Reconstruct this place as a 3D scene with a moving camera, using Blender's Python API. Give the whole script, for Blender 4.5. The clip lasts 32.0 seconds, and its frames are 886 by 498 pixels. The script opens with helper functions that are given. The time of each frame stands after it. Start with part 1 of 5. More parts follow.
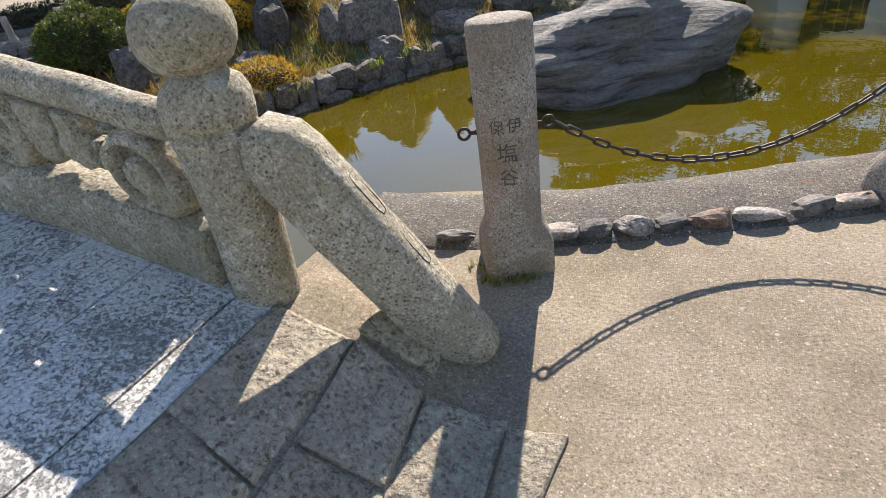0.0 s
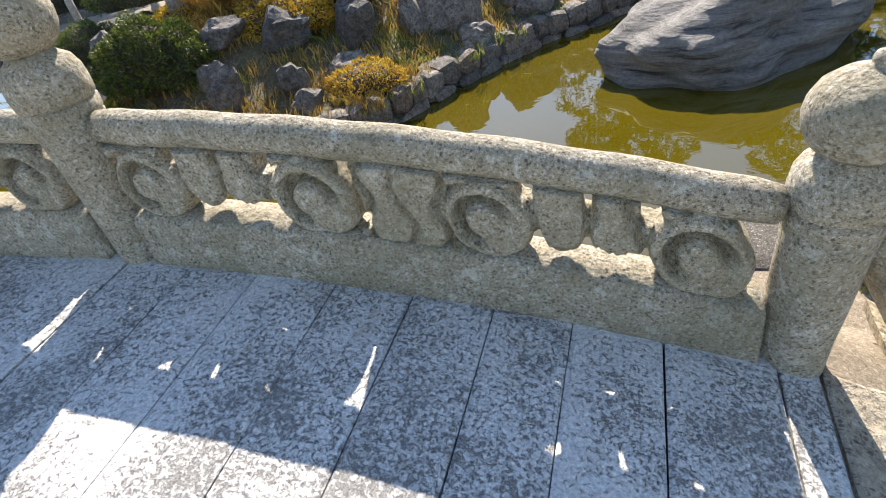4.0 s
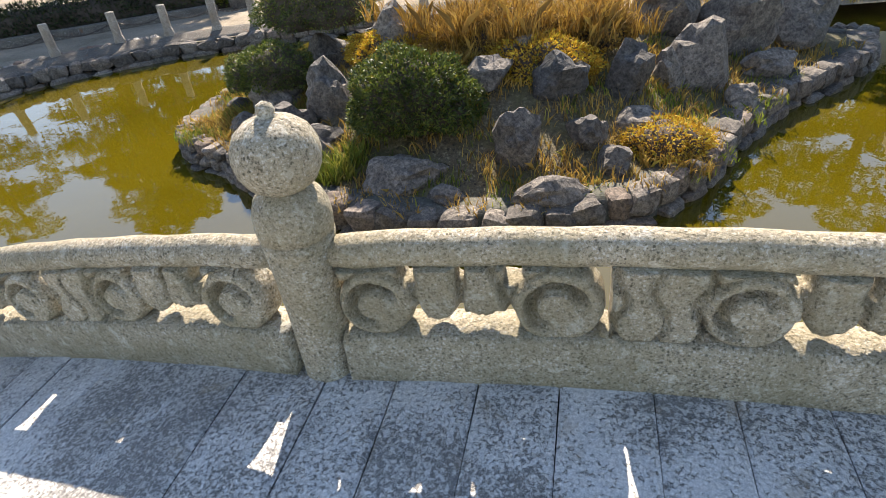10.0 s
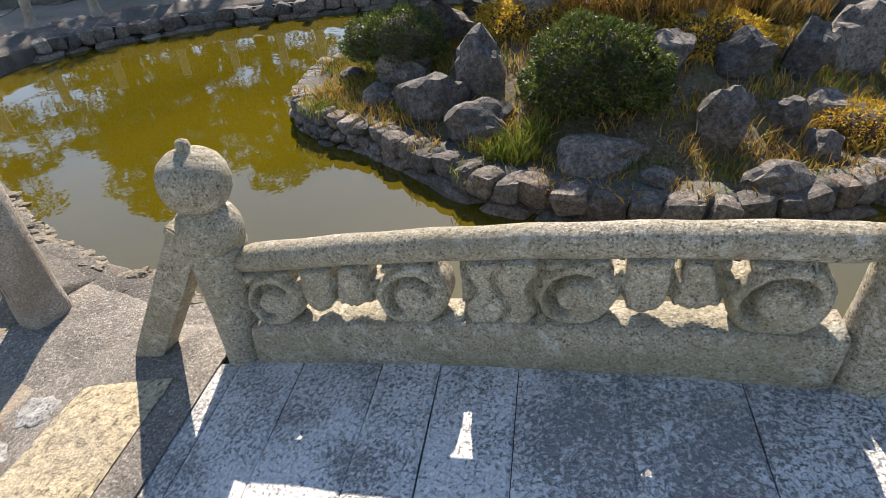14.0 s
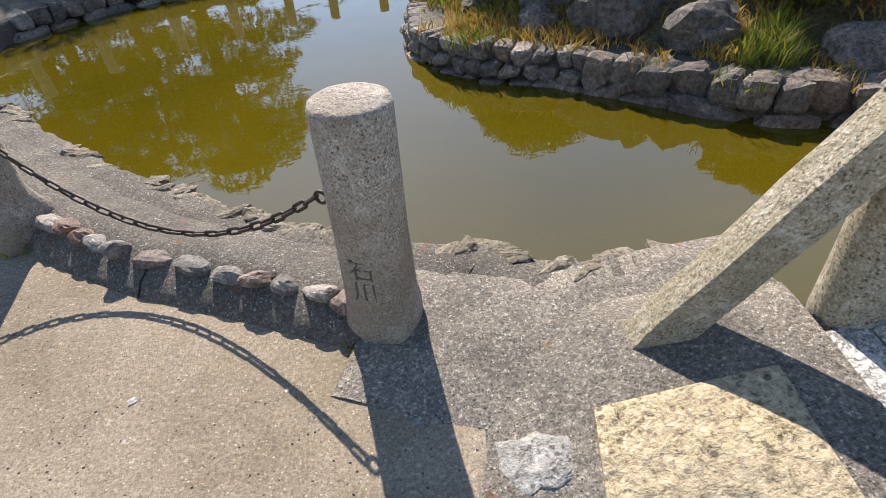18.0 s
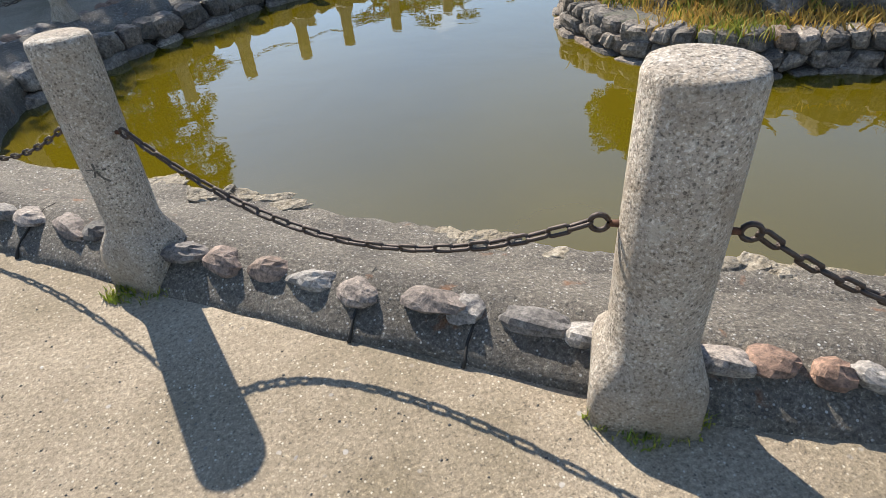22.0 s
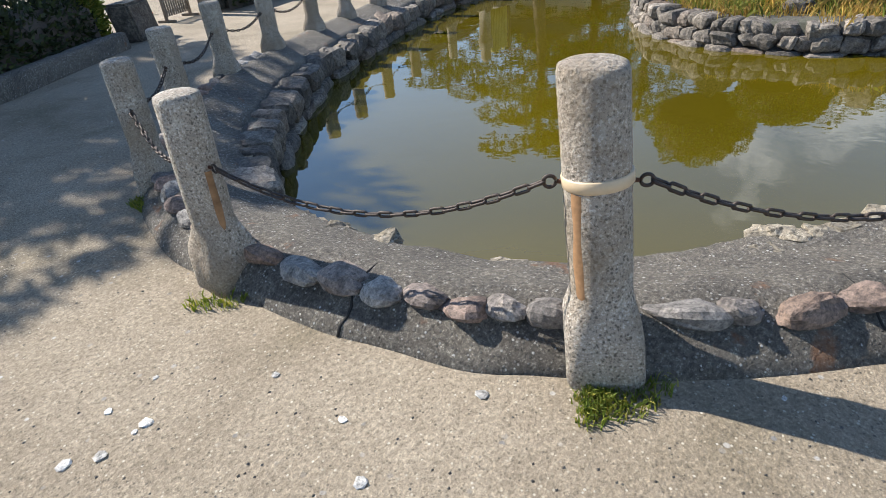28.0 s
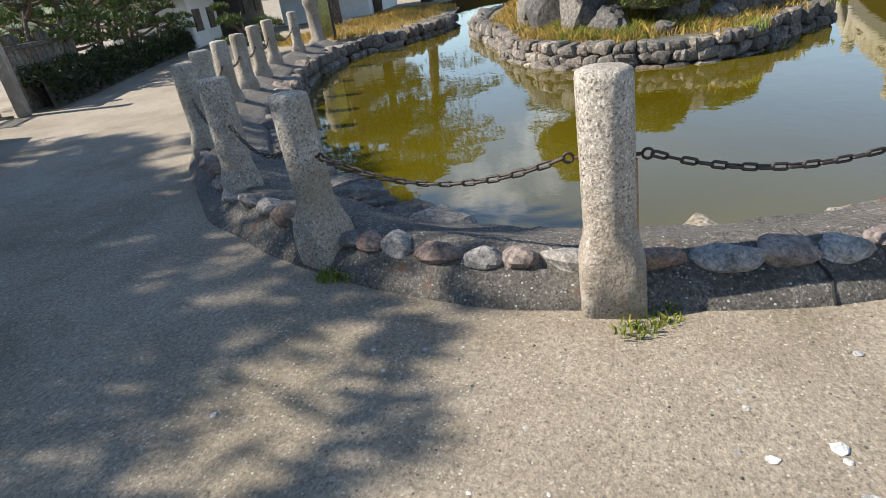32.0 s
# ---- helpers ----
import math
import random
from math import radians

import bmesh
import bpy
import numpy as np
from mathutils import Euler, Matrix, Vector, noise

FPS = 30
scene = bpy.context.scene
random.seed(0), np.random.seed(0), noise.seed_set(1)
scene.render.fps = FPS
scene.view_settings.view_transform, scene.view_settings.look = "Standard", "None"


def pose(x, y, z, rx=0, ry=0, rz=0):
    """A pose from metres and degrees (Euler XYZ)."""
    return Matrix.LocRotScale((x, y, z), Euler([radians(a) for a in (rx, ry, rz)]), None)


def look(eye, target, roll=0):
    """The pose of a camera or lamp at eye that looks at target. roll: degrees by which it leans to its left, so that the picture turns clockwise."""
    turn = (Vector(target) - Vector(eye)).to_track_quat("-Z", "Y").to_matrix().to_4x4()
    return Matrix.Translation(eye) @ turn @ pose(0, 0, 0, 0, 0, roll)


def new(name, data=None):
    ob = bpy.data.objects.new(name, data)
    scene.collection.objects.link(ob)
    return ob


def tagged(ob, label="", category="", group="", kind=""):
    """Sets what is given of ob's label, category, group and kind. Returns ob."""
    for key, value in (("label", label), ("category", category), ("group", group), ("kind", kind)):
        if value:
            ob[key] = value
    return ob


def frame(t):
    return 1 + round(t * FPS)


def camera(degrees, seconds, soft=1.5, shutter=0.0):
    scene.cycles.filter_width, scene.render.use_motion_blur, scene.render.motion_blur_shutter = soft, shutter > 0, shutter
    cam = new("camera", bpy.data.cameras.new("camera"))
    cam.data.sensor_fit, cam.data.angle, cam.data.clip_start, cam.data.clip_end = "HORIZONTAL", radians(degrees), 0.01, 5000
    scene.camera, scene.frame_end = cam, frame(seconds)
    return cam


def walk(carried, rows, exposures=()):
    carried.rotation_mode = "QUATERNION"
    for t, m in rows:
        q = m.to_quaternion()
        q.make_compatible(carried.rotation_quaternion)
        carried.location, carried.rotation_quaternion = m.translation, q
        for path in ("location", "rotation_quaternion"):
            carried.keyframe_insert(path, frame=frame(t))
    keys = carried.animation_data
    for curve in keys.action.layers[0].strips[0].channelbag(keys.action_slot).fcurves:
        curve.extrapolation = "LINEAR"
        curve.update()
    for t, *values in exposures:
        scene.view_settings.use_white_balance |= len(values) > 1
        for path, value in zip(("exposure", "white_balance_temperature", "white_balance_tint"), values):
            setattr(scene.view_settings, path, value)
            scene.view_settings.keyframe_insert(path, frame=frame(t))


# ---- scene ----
cam = camera(77.0, 32.0, soft=0.6)
# seconds, eye, yaw, pitch, roll
ROWS = [
    (0.0, 1.342, -1.100, 1.468, 28.91, -31.36, -9.10),
    (0.5, 1.071, -1.064, 1.493, 30.03, -32.03, -9.40),
    (1.0, 0.786, -1.090, 1.511, 29.43, -32.17, -9.82),
    (1.5, 0.477, -1.130, 1.568, 27.18, -32.91, -11.29),
    (2.0, 0.247, -1.173, 1.639, 26.11, -33.00, -12.29),
    (2.5, -0.003, -1.207, 1.755, 25.38, -34.38, -13.22),
    (3.0, -0.183, -1.263, 1.829, 25.34, -34.91, -13.11),
    (3.5, -0.402, -1.379, 1.924, 23.84, -35.50, -13.26),
    (4.0, -0.572, -1.442, 2.011, 23.64, -36.01, -12.95),
    (4.5, -0.764, -1.503, 2.070, 23.40, -35.50, -12.39),
    (5.0, -0.992, -1.541, 2.120, 22.64, -35.08, -12.15),
    (5.5, -1.247, -1.560, 2.165, 21.51, -34.79, -11.93),
    (6.0, -1.523, -1.560, 2.211, 20.14, -34.67, -11.39),
    (6.5, -1.811, -1.543, 2.262, 18.68, -34.75, -10.21),
    (7.0, -2.104, -1.510, 2.322, 17.28, -35.08, -8.06),
    (7.5, -2.425, -1.511, 2.365, 16.53, -35.09, -6.01),
    (8.0, -2.785, -1.588, 2.449, 15.63, -35.42, -5.49),
    (8.5, -3.047, -1.590, 2.481, 15.81, -35.67, -5.78),
    (9.0, -3.400, -1.598, 2.521, 15.34, -35.56, -5.23),
    (9.5, -3.754, -1.558, 2.470, 16.36, -34.77, -5.95),
    (10.0, -4.089, -1.594, 2.490, 15.76, -34.63, -5.65),
    (10.5, -4.330, -1.606, 2.485, 15.46, -34.59, -5.71),
    (11.0, -4.602, -1.611, 2.476, 14.96, -34.35, -5.33),
    (11.5, -4.918, -1.629, 2.508, 14.09, -34.51, -4.25),
    (12.0, -5.215, -1.632, 2.501, 14.04, -34.58, -3.75),
    (12.5, -5.470, -1.663, 2.487, 13.34, -34.69, -3.57),
    (13.0, -5.710, -1.659, 2.463, 12.96, -35.25, -3.23),
    (13.5, -5.964, -1.643, 2.447, 11.85, -36.11, -2.30),
    (14.0, -6.235, -1.648, 2.378, 10.64, -36.53, -2.08),
    (14.5, -6.522, -1.656, 2.278, 9.45, -36.67, -2.27),
    (15.0, -6.826, -1.651, 2.170, 8.34, -36.72, -2.58),
    (15.5, -7.146, -1.615, 2.075, 7.42, -36.87, -2.72),
    (16.0, -7.484, -1.531, 2.013, 6.78, -37.28, -2.41),
    (16.5, -7.851, -1.483, 1.955, 4.80, -37.43, -1.19),
    (17.0, -8.162, -1.374, 1.891, 3.99, -38.08, -1.34),
    (17.5, -8.545, -1.297, 1.832, 1.72, -38.41, -1.36),
    (18.0, -8.932, -1.159, 1.685, 0.48, -38.54, -4.31),
    (18.5, -9.330, -1.008, 1.604, -1.11, -38.10, -4.91),
    (19.0, -9.734, -0.827, 1.524, -2.62, -37.15, -5.51),
    (19.5, -10.078, -0.597, 1.470, -3.44, -36.42, -5.51),
    (20.0, -10.443, -0.390, 1.299, -4.17, -34.29, -8.05),
    (20.5, -10.868, -0.245, 1.347, -7.84, -35.84, -7.89),
    (21.0, -11.331, -0.077, 1.382, -12.18, -36.51, -5.52),
    (21.5, -11.698, 0.207, 1.361, -13.69, -36.08, -4.06),
    (22.0, -12.056, 0.480, 1.417, -17.15, -37.25, -4.49),
    (22.5, -12.294, 0.684, 1.401, -17.51, -37.71, -5.53),
    (23.0, -12.613, 0.866, 1.370, -19.34, -36.22, -4.50),
    (23.5, -12.921, 1.150, 1.328, -21.09, -34.54, -5.04),
    (24.0, -13.220, 1.451, 1.272, -23.01, -33.08, -5.23),
    (24.5, -13.521, 1.757, 1.271, -25.82, -33.16, -4.59),
    (25.0, -13.933, 2.062, 1.260, -30.13, -32.52, -2.83),
    (25.5, -14.092, 2.176, 1.279, -26.61, -33.26, -4.38),
    (26.0, -14.308, 2.364, 1.277, -26.69, -33.90, -2.94),
    (26.5, -14.619, 2.562, 1.226, -31.11, -32.19, -1.54),
    (27.0, -14.873, 2.805, 1.193, -36.61, -30.95, -1.78),
    (27.5, -15.061, 3.067, 1.194, -41.38, -31.12, -3.33),
    (28.0, -15.212, 3.341, 1.200, -45.49, -31.74, -5.21),
    (28.5, -15.360, 3.622, 1.190, -49.05, -31.81, -6.42),
    (29.0, -15.534, 3.895, 1.167, -52.37, -30.83, -6.02),
    (29.5, -15.619, 4.115, 1.111, -54.11, -29.12, -6.44),
    (30.0, -15.742, 4.311, 1.074, -59.52, -26.55, -5.82),
    (30.5, -15.804, 4.599, 1.058, -64.94, -26.37, -6.04),
    (31.0, -15.879, 4.909, 1.060, -68.29, -26.80, -6.96),
    (31.5, -15.962, 5.074, 1.033, -68.89, -26.58, -7.24),
    (32.0, -16.071, 5.245, 1.014, -70.67, -26.36, -7.69),
]
walk(cam, [(t, pose(x, y, z, 90 + pitch, 0, yaw) @ pose(0, 0, 0, 0, 0, roll)) for t, x, y, z, yaw, pitch, roll in ROWS],
     exposures=[(0.0, 1.02, 6500, 14), (3.0, 1.27, 6400, 13), (9.0, 1.42, 6850, 14), (13.0, 1.2, 6700, 14), (16.0, 0.86, 6400, 14), (19.0, 1.0, 6450, 14),
                (23.0, 1.13, 6350, 10), (26.0, 1.12, 6100, 10), (29.0, 0.95, 6050, 10), (32.0, 0.99, 6150, 10)])

# ---- light ----
SUN_AZ, SUN_EL = radians(12.0), radians(39.5)  # azimuth to the left of +y
SUN_DIR = Vector((-math.sin(SUN_AZ) * math.cos(SUN_EL), math.cos(SUN_AZ) * math.cos(SUN_EL), math.sin(SUN_EL)))
world = bpy.data.worlds.new("sky")
scene.world = world
world.use_nodes = True
wn, wl = world.node_tree.nodes, world.node_tree.links
bg = wn["Background"]
sky = wn.new("ShaderNodeTexSky")
sky.sky_type, sky.sun_disc = "NISHITA", False
sky.sun_elevation, sky.sun_rotation = SUN_EL, -SUN_AZ
sky.air_density, sky.dust_density, sky.ozone_density = 1.0, 0.12, 1.8
# thin broken cloud
puff = wn.new("ShaderNodeTexNoise")
puff.inputs["Scale"].default_value, puff.inputs["Detail"].default_value, puff.inputs["Roughness"].default_value = 2.3, 7.0, 0.62
puff_ramp = wn.new("ShaderNodeValToRGB")
puff_ramp.color_ramp.elements[0].position, puff_ramp.color_ramp.elements[1].position = 0.60, 0.80
wl.new(puff.outputs[0], puff_ramp.inputs[0])
blend = wn.new("ShaderNodeMix")
blend.data_type = "RGBA"
wl.new(puff_ramp.outputs[0], blend.inputs[0])
wl.new(sky.outputs[0], blend.inputs[6])
blend.inputs[7].default_value = (11.0, 11.0, 11.0, 1.0)
wl.new(blend.outputs[2], bg.inputs[0])
bg.inputs[1].default_value = 0.106
sun_data = bpy.data.lights.new("sun", "SUN")
sun_data.energy, sun_data.angle, sun_data.color = 5.0, radians(0.53), (1.0, 0.92, 0.80)
sun = new("sun", sun_data)
sun.matrix_world = look(SUN_DIR * 60, (0, 0, 0))


# ---- materials ----
def node_mat(name):
    m = bpy.data.materials.new(name)
    m.use_nodes = True
    n, l = m.node_tree.nodes, m.node_tree.links
    b = n["Principled BSDF"]
    return m, n, l, b


def ramp_node(n, l, src, stops):
    r = n.new("ShaderNodeValToRGB")
    while len(r.color_ramp.elements) < len(stops):
        r.color_ramp.elements.new(0.5)
    for e, (p, c) in zip(r.color_ramp.elements, stops):
        e.position, e.color = p, (*c, 1)
    l.new(src, r.inputs[0])
    return r.outputs[0]


def noise_node(n, l, co, scale, detail=6.0, rough=0.6, dist=0.0):
    t = n.new("ShaderNodeTexNoise")
    t.inputs["Scale"].default_value, t.inputs["Detail"].default_value = scale, detail
    t.inputs["Roughness"].default_value, t.inputs["Distortion"].default_value = rough, dist
    l.new(co, t.inputs["Vector"])
    return t.outputs["Fac"]


def mix_node(n, l, kind, fac, a, b):
    m = n.new("ShaderNodeMix")
    m.data_type, m.blend_type = "RGBA", kind
    for sock, v in ((m.inputs[0], fac), (m.inputs[6], a), (m.inputs[7], b)):
        if isinstance(v, (int, float)):
            sock.default_value = v
        elif isinstance(v, tuple):
            sock.default_value = (*v, 1)
        else:
            l.new(v, sock)
    return m.outputs[2]


def bump_node(n, l, h, dist, strength=1.0, nrm=None):
    b = n.new("ShaderNodeBump")
    b.inputs["Distance"].default_value, b.inputs["Strength"].default_value = dist, strength
    l.new(h, b.inputs["Height"])
    if nrm is not None:
        l.new(nrm, b.inputs["Normal"])
    return b.outputs[0]


def place_node(n, kind="Object"):
    return n.new("ShaderNodeTexCoord").outputs[kind]


def world_place(n):
    return n.new("ShaderNodeNewGeometry").outputs["Position"]


def pebble_layer(n, l, co, scale, share, jitter=1.0):
    """Mask and tone of single rounded grains set in a ground: (mask, random tone, height)."""
    v = n.new("ShaderNodeTexVoronoi")
    v.inputs["Scale"].default_value, v.inputs["Randomness"].default_value = scale, jitter
    l.new(co, v.inputs["Vector"])
    pick = n.new("ShaderNodeSeparateColor")
    l.new(v.outputs["Color"], pick.inputs[0])
    some = ramp_node(n, l, pick.outputs[0], [(1.0 - share, (0, 0, 0)), (1.0 - share + 0.02, (1, 1, 1))])
    disc = ramp_node(n, l, v.outputs["Distance"], [(0.30, (1, 1, 1)), (0.46, (0, 0, 0))])
    return mix_node(n, l, "MULTIPLY", 1.0, some, disc), pick.outputs[1], v.outputs["Distance"]


def speckle(name, base, dark, light, stain, speck=60.0, bump=0.004, rough=0.85, patch=3.0, vary=0.25, stain_amount=0.45, pits=True, blots=0.6, lichen=0.0):
    """Weathered coarse stone: crystal grains of three tones, pits, pale lichen, large stains, a shade of its own for each piece."""
    m, n, l, b = node_mat(name)
    co = world_place(n)
    g1 = noise_node(n, l, co, speck, 3.0, 0.7)
    g2 = noise_node(n, l, co, speck * 0.22, 6.0, 0.7)
    big = noise_node(n, l, co, patch, 6.0, 0.6, 0.4)
    col = ramp_node(n, l, g1, [(0.36, dark), (0.45, base), (0.56, base), (0.64, light)])
    mask, tone, _ = pebble_layer(n, l, co, speck * 0.75, 0.24)
    col = mix_node(n, l, "MIX", mix_node(n, l, "MULTIPLY", 1.0, mask, (0.75, 0.75, 0.75)), col, ramp_node(n, l, tone, [(0.55, tuple(c * 0.45 for c in dark)), (0.6, light)]))
    blot = ramp_node(n, l, noise_node(n, l, co, speck * 0.30, 9.0, 0.85, 0.8), [(0.40, (0.20, 0.19, 0.17)), (0.47, (0.85, 0.84, 0.82)), (0.60, (1.15, 1.15, 1.15))])
    col = mix_node(n, l, "MULTIPLY", blots, col, blot)
    if lichen:
        li = ramp_node(n, l, noise_node(n, l, co, 13.0, 8.0, 0.75, 0.4), [(0.56, (0, 0, 0)), (0.61, (lichen, lichen, lichen))])
        col = mix_node(n, l, "MIX", li, col, tuple(min(0.8, c * 1.25) for c in light))
    st = ramp_node(n, l, big, [(0.42, (0, 0, 0)), (0.62, (1, 1, 1))])
    col = mix_node(n, l, "MIX", st, col, mix_node(n, l, "MIX", stain_amount, col, stain))
    info = n.new("ShaderNodeObjectInfo")
    tone = ramp_node(n, l, info.outputs["Random"], [(0.0, (1 - vary,) * 3), (1.0, (1.0,) * 3)])
    col = mix_node(n, l, "MULTIPLY", 1.0, col, tone)
    l.new(col, b.inputs["Base Color"])
    b.inputs["Roughness"].default_value = rough
    nrm = bump_node(n, l, g1, bump)
    if pits:
        v = n.new("ShaderNodeTexVoronoi")
        v.inputs["Scale"].default_value = speck * 0.4
        l.new(co, v.inputs["Vector"])
        nrm = bump_node(n, l, v.outputs["Distance"], bump * 1.2, 0.7, nrm)
    nrm = bump_node(n, l, g2, bump * 3.5, 0.9, nrm)
    l.new(nrm, b.inputs["Normal"])
    return m


def worn_slab(name):
    """Granite deck slab: a pale worn skin broken by dark flaked patches, and rust-coloured spots."""
    m, n, l, b = node_mat(name)
    co = world_place(n)
    info = n.new("ShaderNodeObjectInfo")
    fl = noise_node(n, l, co, 58.0, 7.0, 0.78, 0.5)
    big = noise_node(n, l, co, 2.2, 4.0, 0.6, 0.3)
    add = n.new("ShaderNodeMath")
    add.operation = "MULTIPLY_ADD"
    l.new(big, add.inputs[0])
    add.inputs[1].default_value = 0.45
    l.new(fl, add.inputs[2])
    add2 = n.new("ShaderNodeMath")
    add2.operation = "MULTIPLY_ADD"
    l.new(info.outputs["Random"], add2.inputs[0])
    add2.inputs[1].default_value = 0.05
    l.new(add.outputs[0], add2.inputs[2])
    mask = ramp_node(n, l, add2.outputs[0], [(0.665, (0, 0, 0)), (0.745, (1, 1, 1))])
    g = noise_node(n, l, co, 70.0, 8.0, 0.9)
    skin = ramp_node(n, l, g, [(0.36, (0.33, 0.315, 0.29)), (0.5, (0.60, 0.58, 0.535)), (0.62, (0.86, 0.83, 0.77))])
    flake = ramp_node(n, l, g, [(0.36, (0.10, 0.096, 0.088)), (0.52, (0.245, 0.232, 0.212)), (0.64, (0.40, 0.38, 0.35))])
    col = mix_node(n, l, "MIX", mask, flake, skin)
    warm = ramp_node(n, l, noise_node(n, l, co, 5.0, 5.0, 0.6), [(0.62, (0, 0, 0)), (0.72, (1, 1, 1))])
    col = mix_node(n, l, "MIX", mix_node(n, l, "MULTIPLY", 1.0, warm, (0.45, 0.45, 0.45)), col, (0.40, 0.31, 0.19))
    l.new(col, b.inputs["Base Color"])
    b.inputs["Roughness"].default_value = 0.75
    nrm = bump_node(n, l, g, 0.002)
    nrm = bump_node(n, l, mask, 0.004, 0.8, nrm)
    l.new(nrm, b.inputs["Normal"])
    return m


def pebbles(name, stops, speck=55.0, bump=0.004, rough=0.75):
    """Stones of mixed kinds: a colour of its own for each piece, veins and grain over it."""
    m, n, l, b = node_mat(name)
    co = world_place(n)
    info = n.new("ShaderNodeObjectInfo")
    base = ramp_node(n, l, info.outputs["Random"], stops)
    g = noise_node(n, l, co, speck, 8.0, 0.85)
    big = noise_node(n, l, co, 9.0, 6.0, 0.65, 0.8)
    col = mix_node(n, l, "MULTIPLY", 0.9, base, ramp_node(n, l, g, [(0.38, (0.25, 0.24, 0.22)), (0.5, (1, 1, 1)), (0.62, (1.8, 1.76, 1.7))]))
    col = mix_node(n, l, "MULTIPLY", 0.8, col, ramp_node(n, l, big, [(0.36, (0.45, 0.42, 0.40)), (0.55, (1.05, 1.03, 1.0)), (0.7, (1.5, 1.45, 1.4))]))
    l.new(col, b.inputs["Base Color"])
    b.inputs["Roughness"].default_value = rough
    nrm = bump_node(n, l, g, bump)
    nrm = bump_node(n, l, big, bump * 4, 0.8, nrm)
    l.new(nrm, b.inputs["Normal"])
    return m


def earth(name):
    """Pale compacted grit: sand tones at two scales, fine gravel, damp and dusty patches."""
    m, n, l, b = node_mat(name)
    co = world_place(n)
    a = noise_node(n, l, co, 1.1, 7.0, 0.62, 0.3)
    g = noise_node(n, l, co, 62.0, 9.0, 0.92)
    v = n.new("ShaderNodeTexVoronoi")
    v.inputs["Scale"].default_value = 120.0
    l.new(co, v.inputs["Vector"])
    c1 = ramp_node(n, l, a, [(0.30, (0.20, 0.165, 0.108)), (0.5, (0.305, 0.253, 0.184)), (0.7, (0.375, 0.318, 0.238))])
    c2 = ramp_node(n, l, g, [(0.36, (0.12, 0.11, 0.10)), (0.46, (0.72, 0.70, 0.67)), (0.54, (1.0, 0.98, 0.95)), (0.64, (1.9, 1.86, 1.78))])
    col = mix_node(n, l, "MULTIPLY", 1.0, c1, c2)
    mask, tone, _ = pebble_layer(n, l, co, 105.0, 0.30)
    col = mix_node(n, l, "MIX", mix_node(n, l, "MULTIPLY", 1.0, mask, (0.8, 0.8, 0.8)), col, ramp_node(n, l, tone, [(0.0, (0.08, 0.068, 0.052)), (0.45, (0.21, 0.172, 0.118)), (0.75, (0.40, 0.345, 0.25)), (1.0, (0.58, 0.53, 0.43))]))
    mask, tone, _ = pebble_layer(n, l, co, 44.0, 0.022)
    col = mix_node(n, l, "MIX", mask, col, ramp_node(n, l, tone, [(0.0, (0.13, 0.12, 0.11)), (1.0, (0.50, 0.47, 0.42))]))
    mid = noise_node(n, l, co, 9.0, 6.0, 0.65)
    col = mix_node(n, l, "MULTIPLY", 0.55, col, ramp_node(n, l, mid, [(0.3, (0.72, 0.70, 0.68)), (0.55, (1, 1, 1))]))
    l.new(col, b.inputs["Base Color"])
    b.inputs["Roughness"].default_value = 0.95
    nrm = bump_node(n, l, g, 0.0035)
    nrm = bump_node(n, l, v.outputs["Distance"], 0.002, 0.6, nrm)
    nrm = bump_node(n, l, mid, 0.006, 0.4, nrm)
    l.new(nrm, b.inputs["Normal"])
    return m


def kerb_concrete(name, tone=1.0):
    """Dark old concrete with exposed pebbles and a few rust streaks."""
    m, n, l, b = node_mat(name)
    co = world_place(n)
    g = noise_node(n, l, co, 58.0, 9.0, 0.92)
    big = noise_node(n, l, co, 3.0, 6.0, 0.65, 0.5)
    c = ramp_node(n, l, g, [(0.38, (0.022, 0.020, 0.018)), (0.47, (0.115, 0.103, 0.089)), (0.55, (0.185, 0.168, 0.148)), (0.63, (0.60, 0.57, 0.51))])
    c = mix_node(n, l, "MULTIPLY", 0.8, c, ramp_node(n, l, big, [(0.3, (0.55, 0.54, 0.53)), (0.65, (1.35, 1.32, 1.25))]))
    c = mix_node(n, l, "MULTIPLY", 1.0, c, (tone, tone * 0.98, tone * 0.93))
    mask, tone, far = pebble_layer(n, l, co, 85.0, 0.42)
    c = mix_node(n, l, "MIX", mix_node(n, l, "MULTIPLY", 1.0, mask, (0.85, 0.85, 0.85)), c, ramp_node(n, l, tone, [(0.0, (0.05, 0.046, 0.04)), (0.6, (0.17, 0.155, 0.135)), (0.85, (0.33, 0.31, 0.28)), (1.0, (0.62, 0.60, 0.56))]))
    rust = ramp_node(n, l, noise_node(n, l, co, 5.5, 5.0, 0.6, 0.3), [(0.635, (0, 0, 0)), (0.70, (1, 1, 1))])
    c = mix_node(n, l, "MIX", mix_node(n, l, "MULTIPLY", 1.0, rust, (0.55, 0.55, 0.55)), c, (0.22, 0.085, 0.025))
    l.new(c, b.inputs["Base Color"])
    b.inputs["Roughness"].default_value = 0.9
    nrm = bump_node(n, l, g, 0.008)
    nrm = bump_node(n, l, mask, 0.006, 0.9, nrm)
    nrm = bump_node(n, l, big, 0.03, 0.5, nrm)
    l.new(nrm, b.inputs["Normal"])
    return m


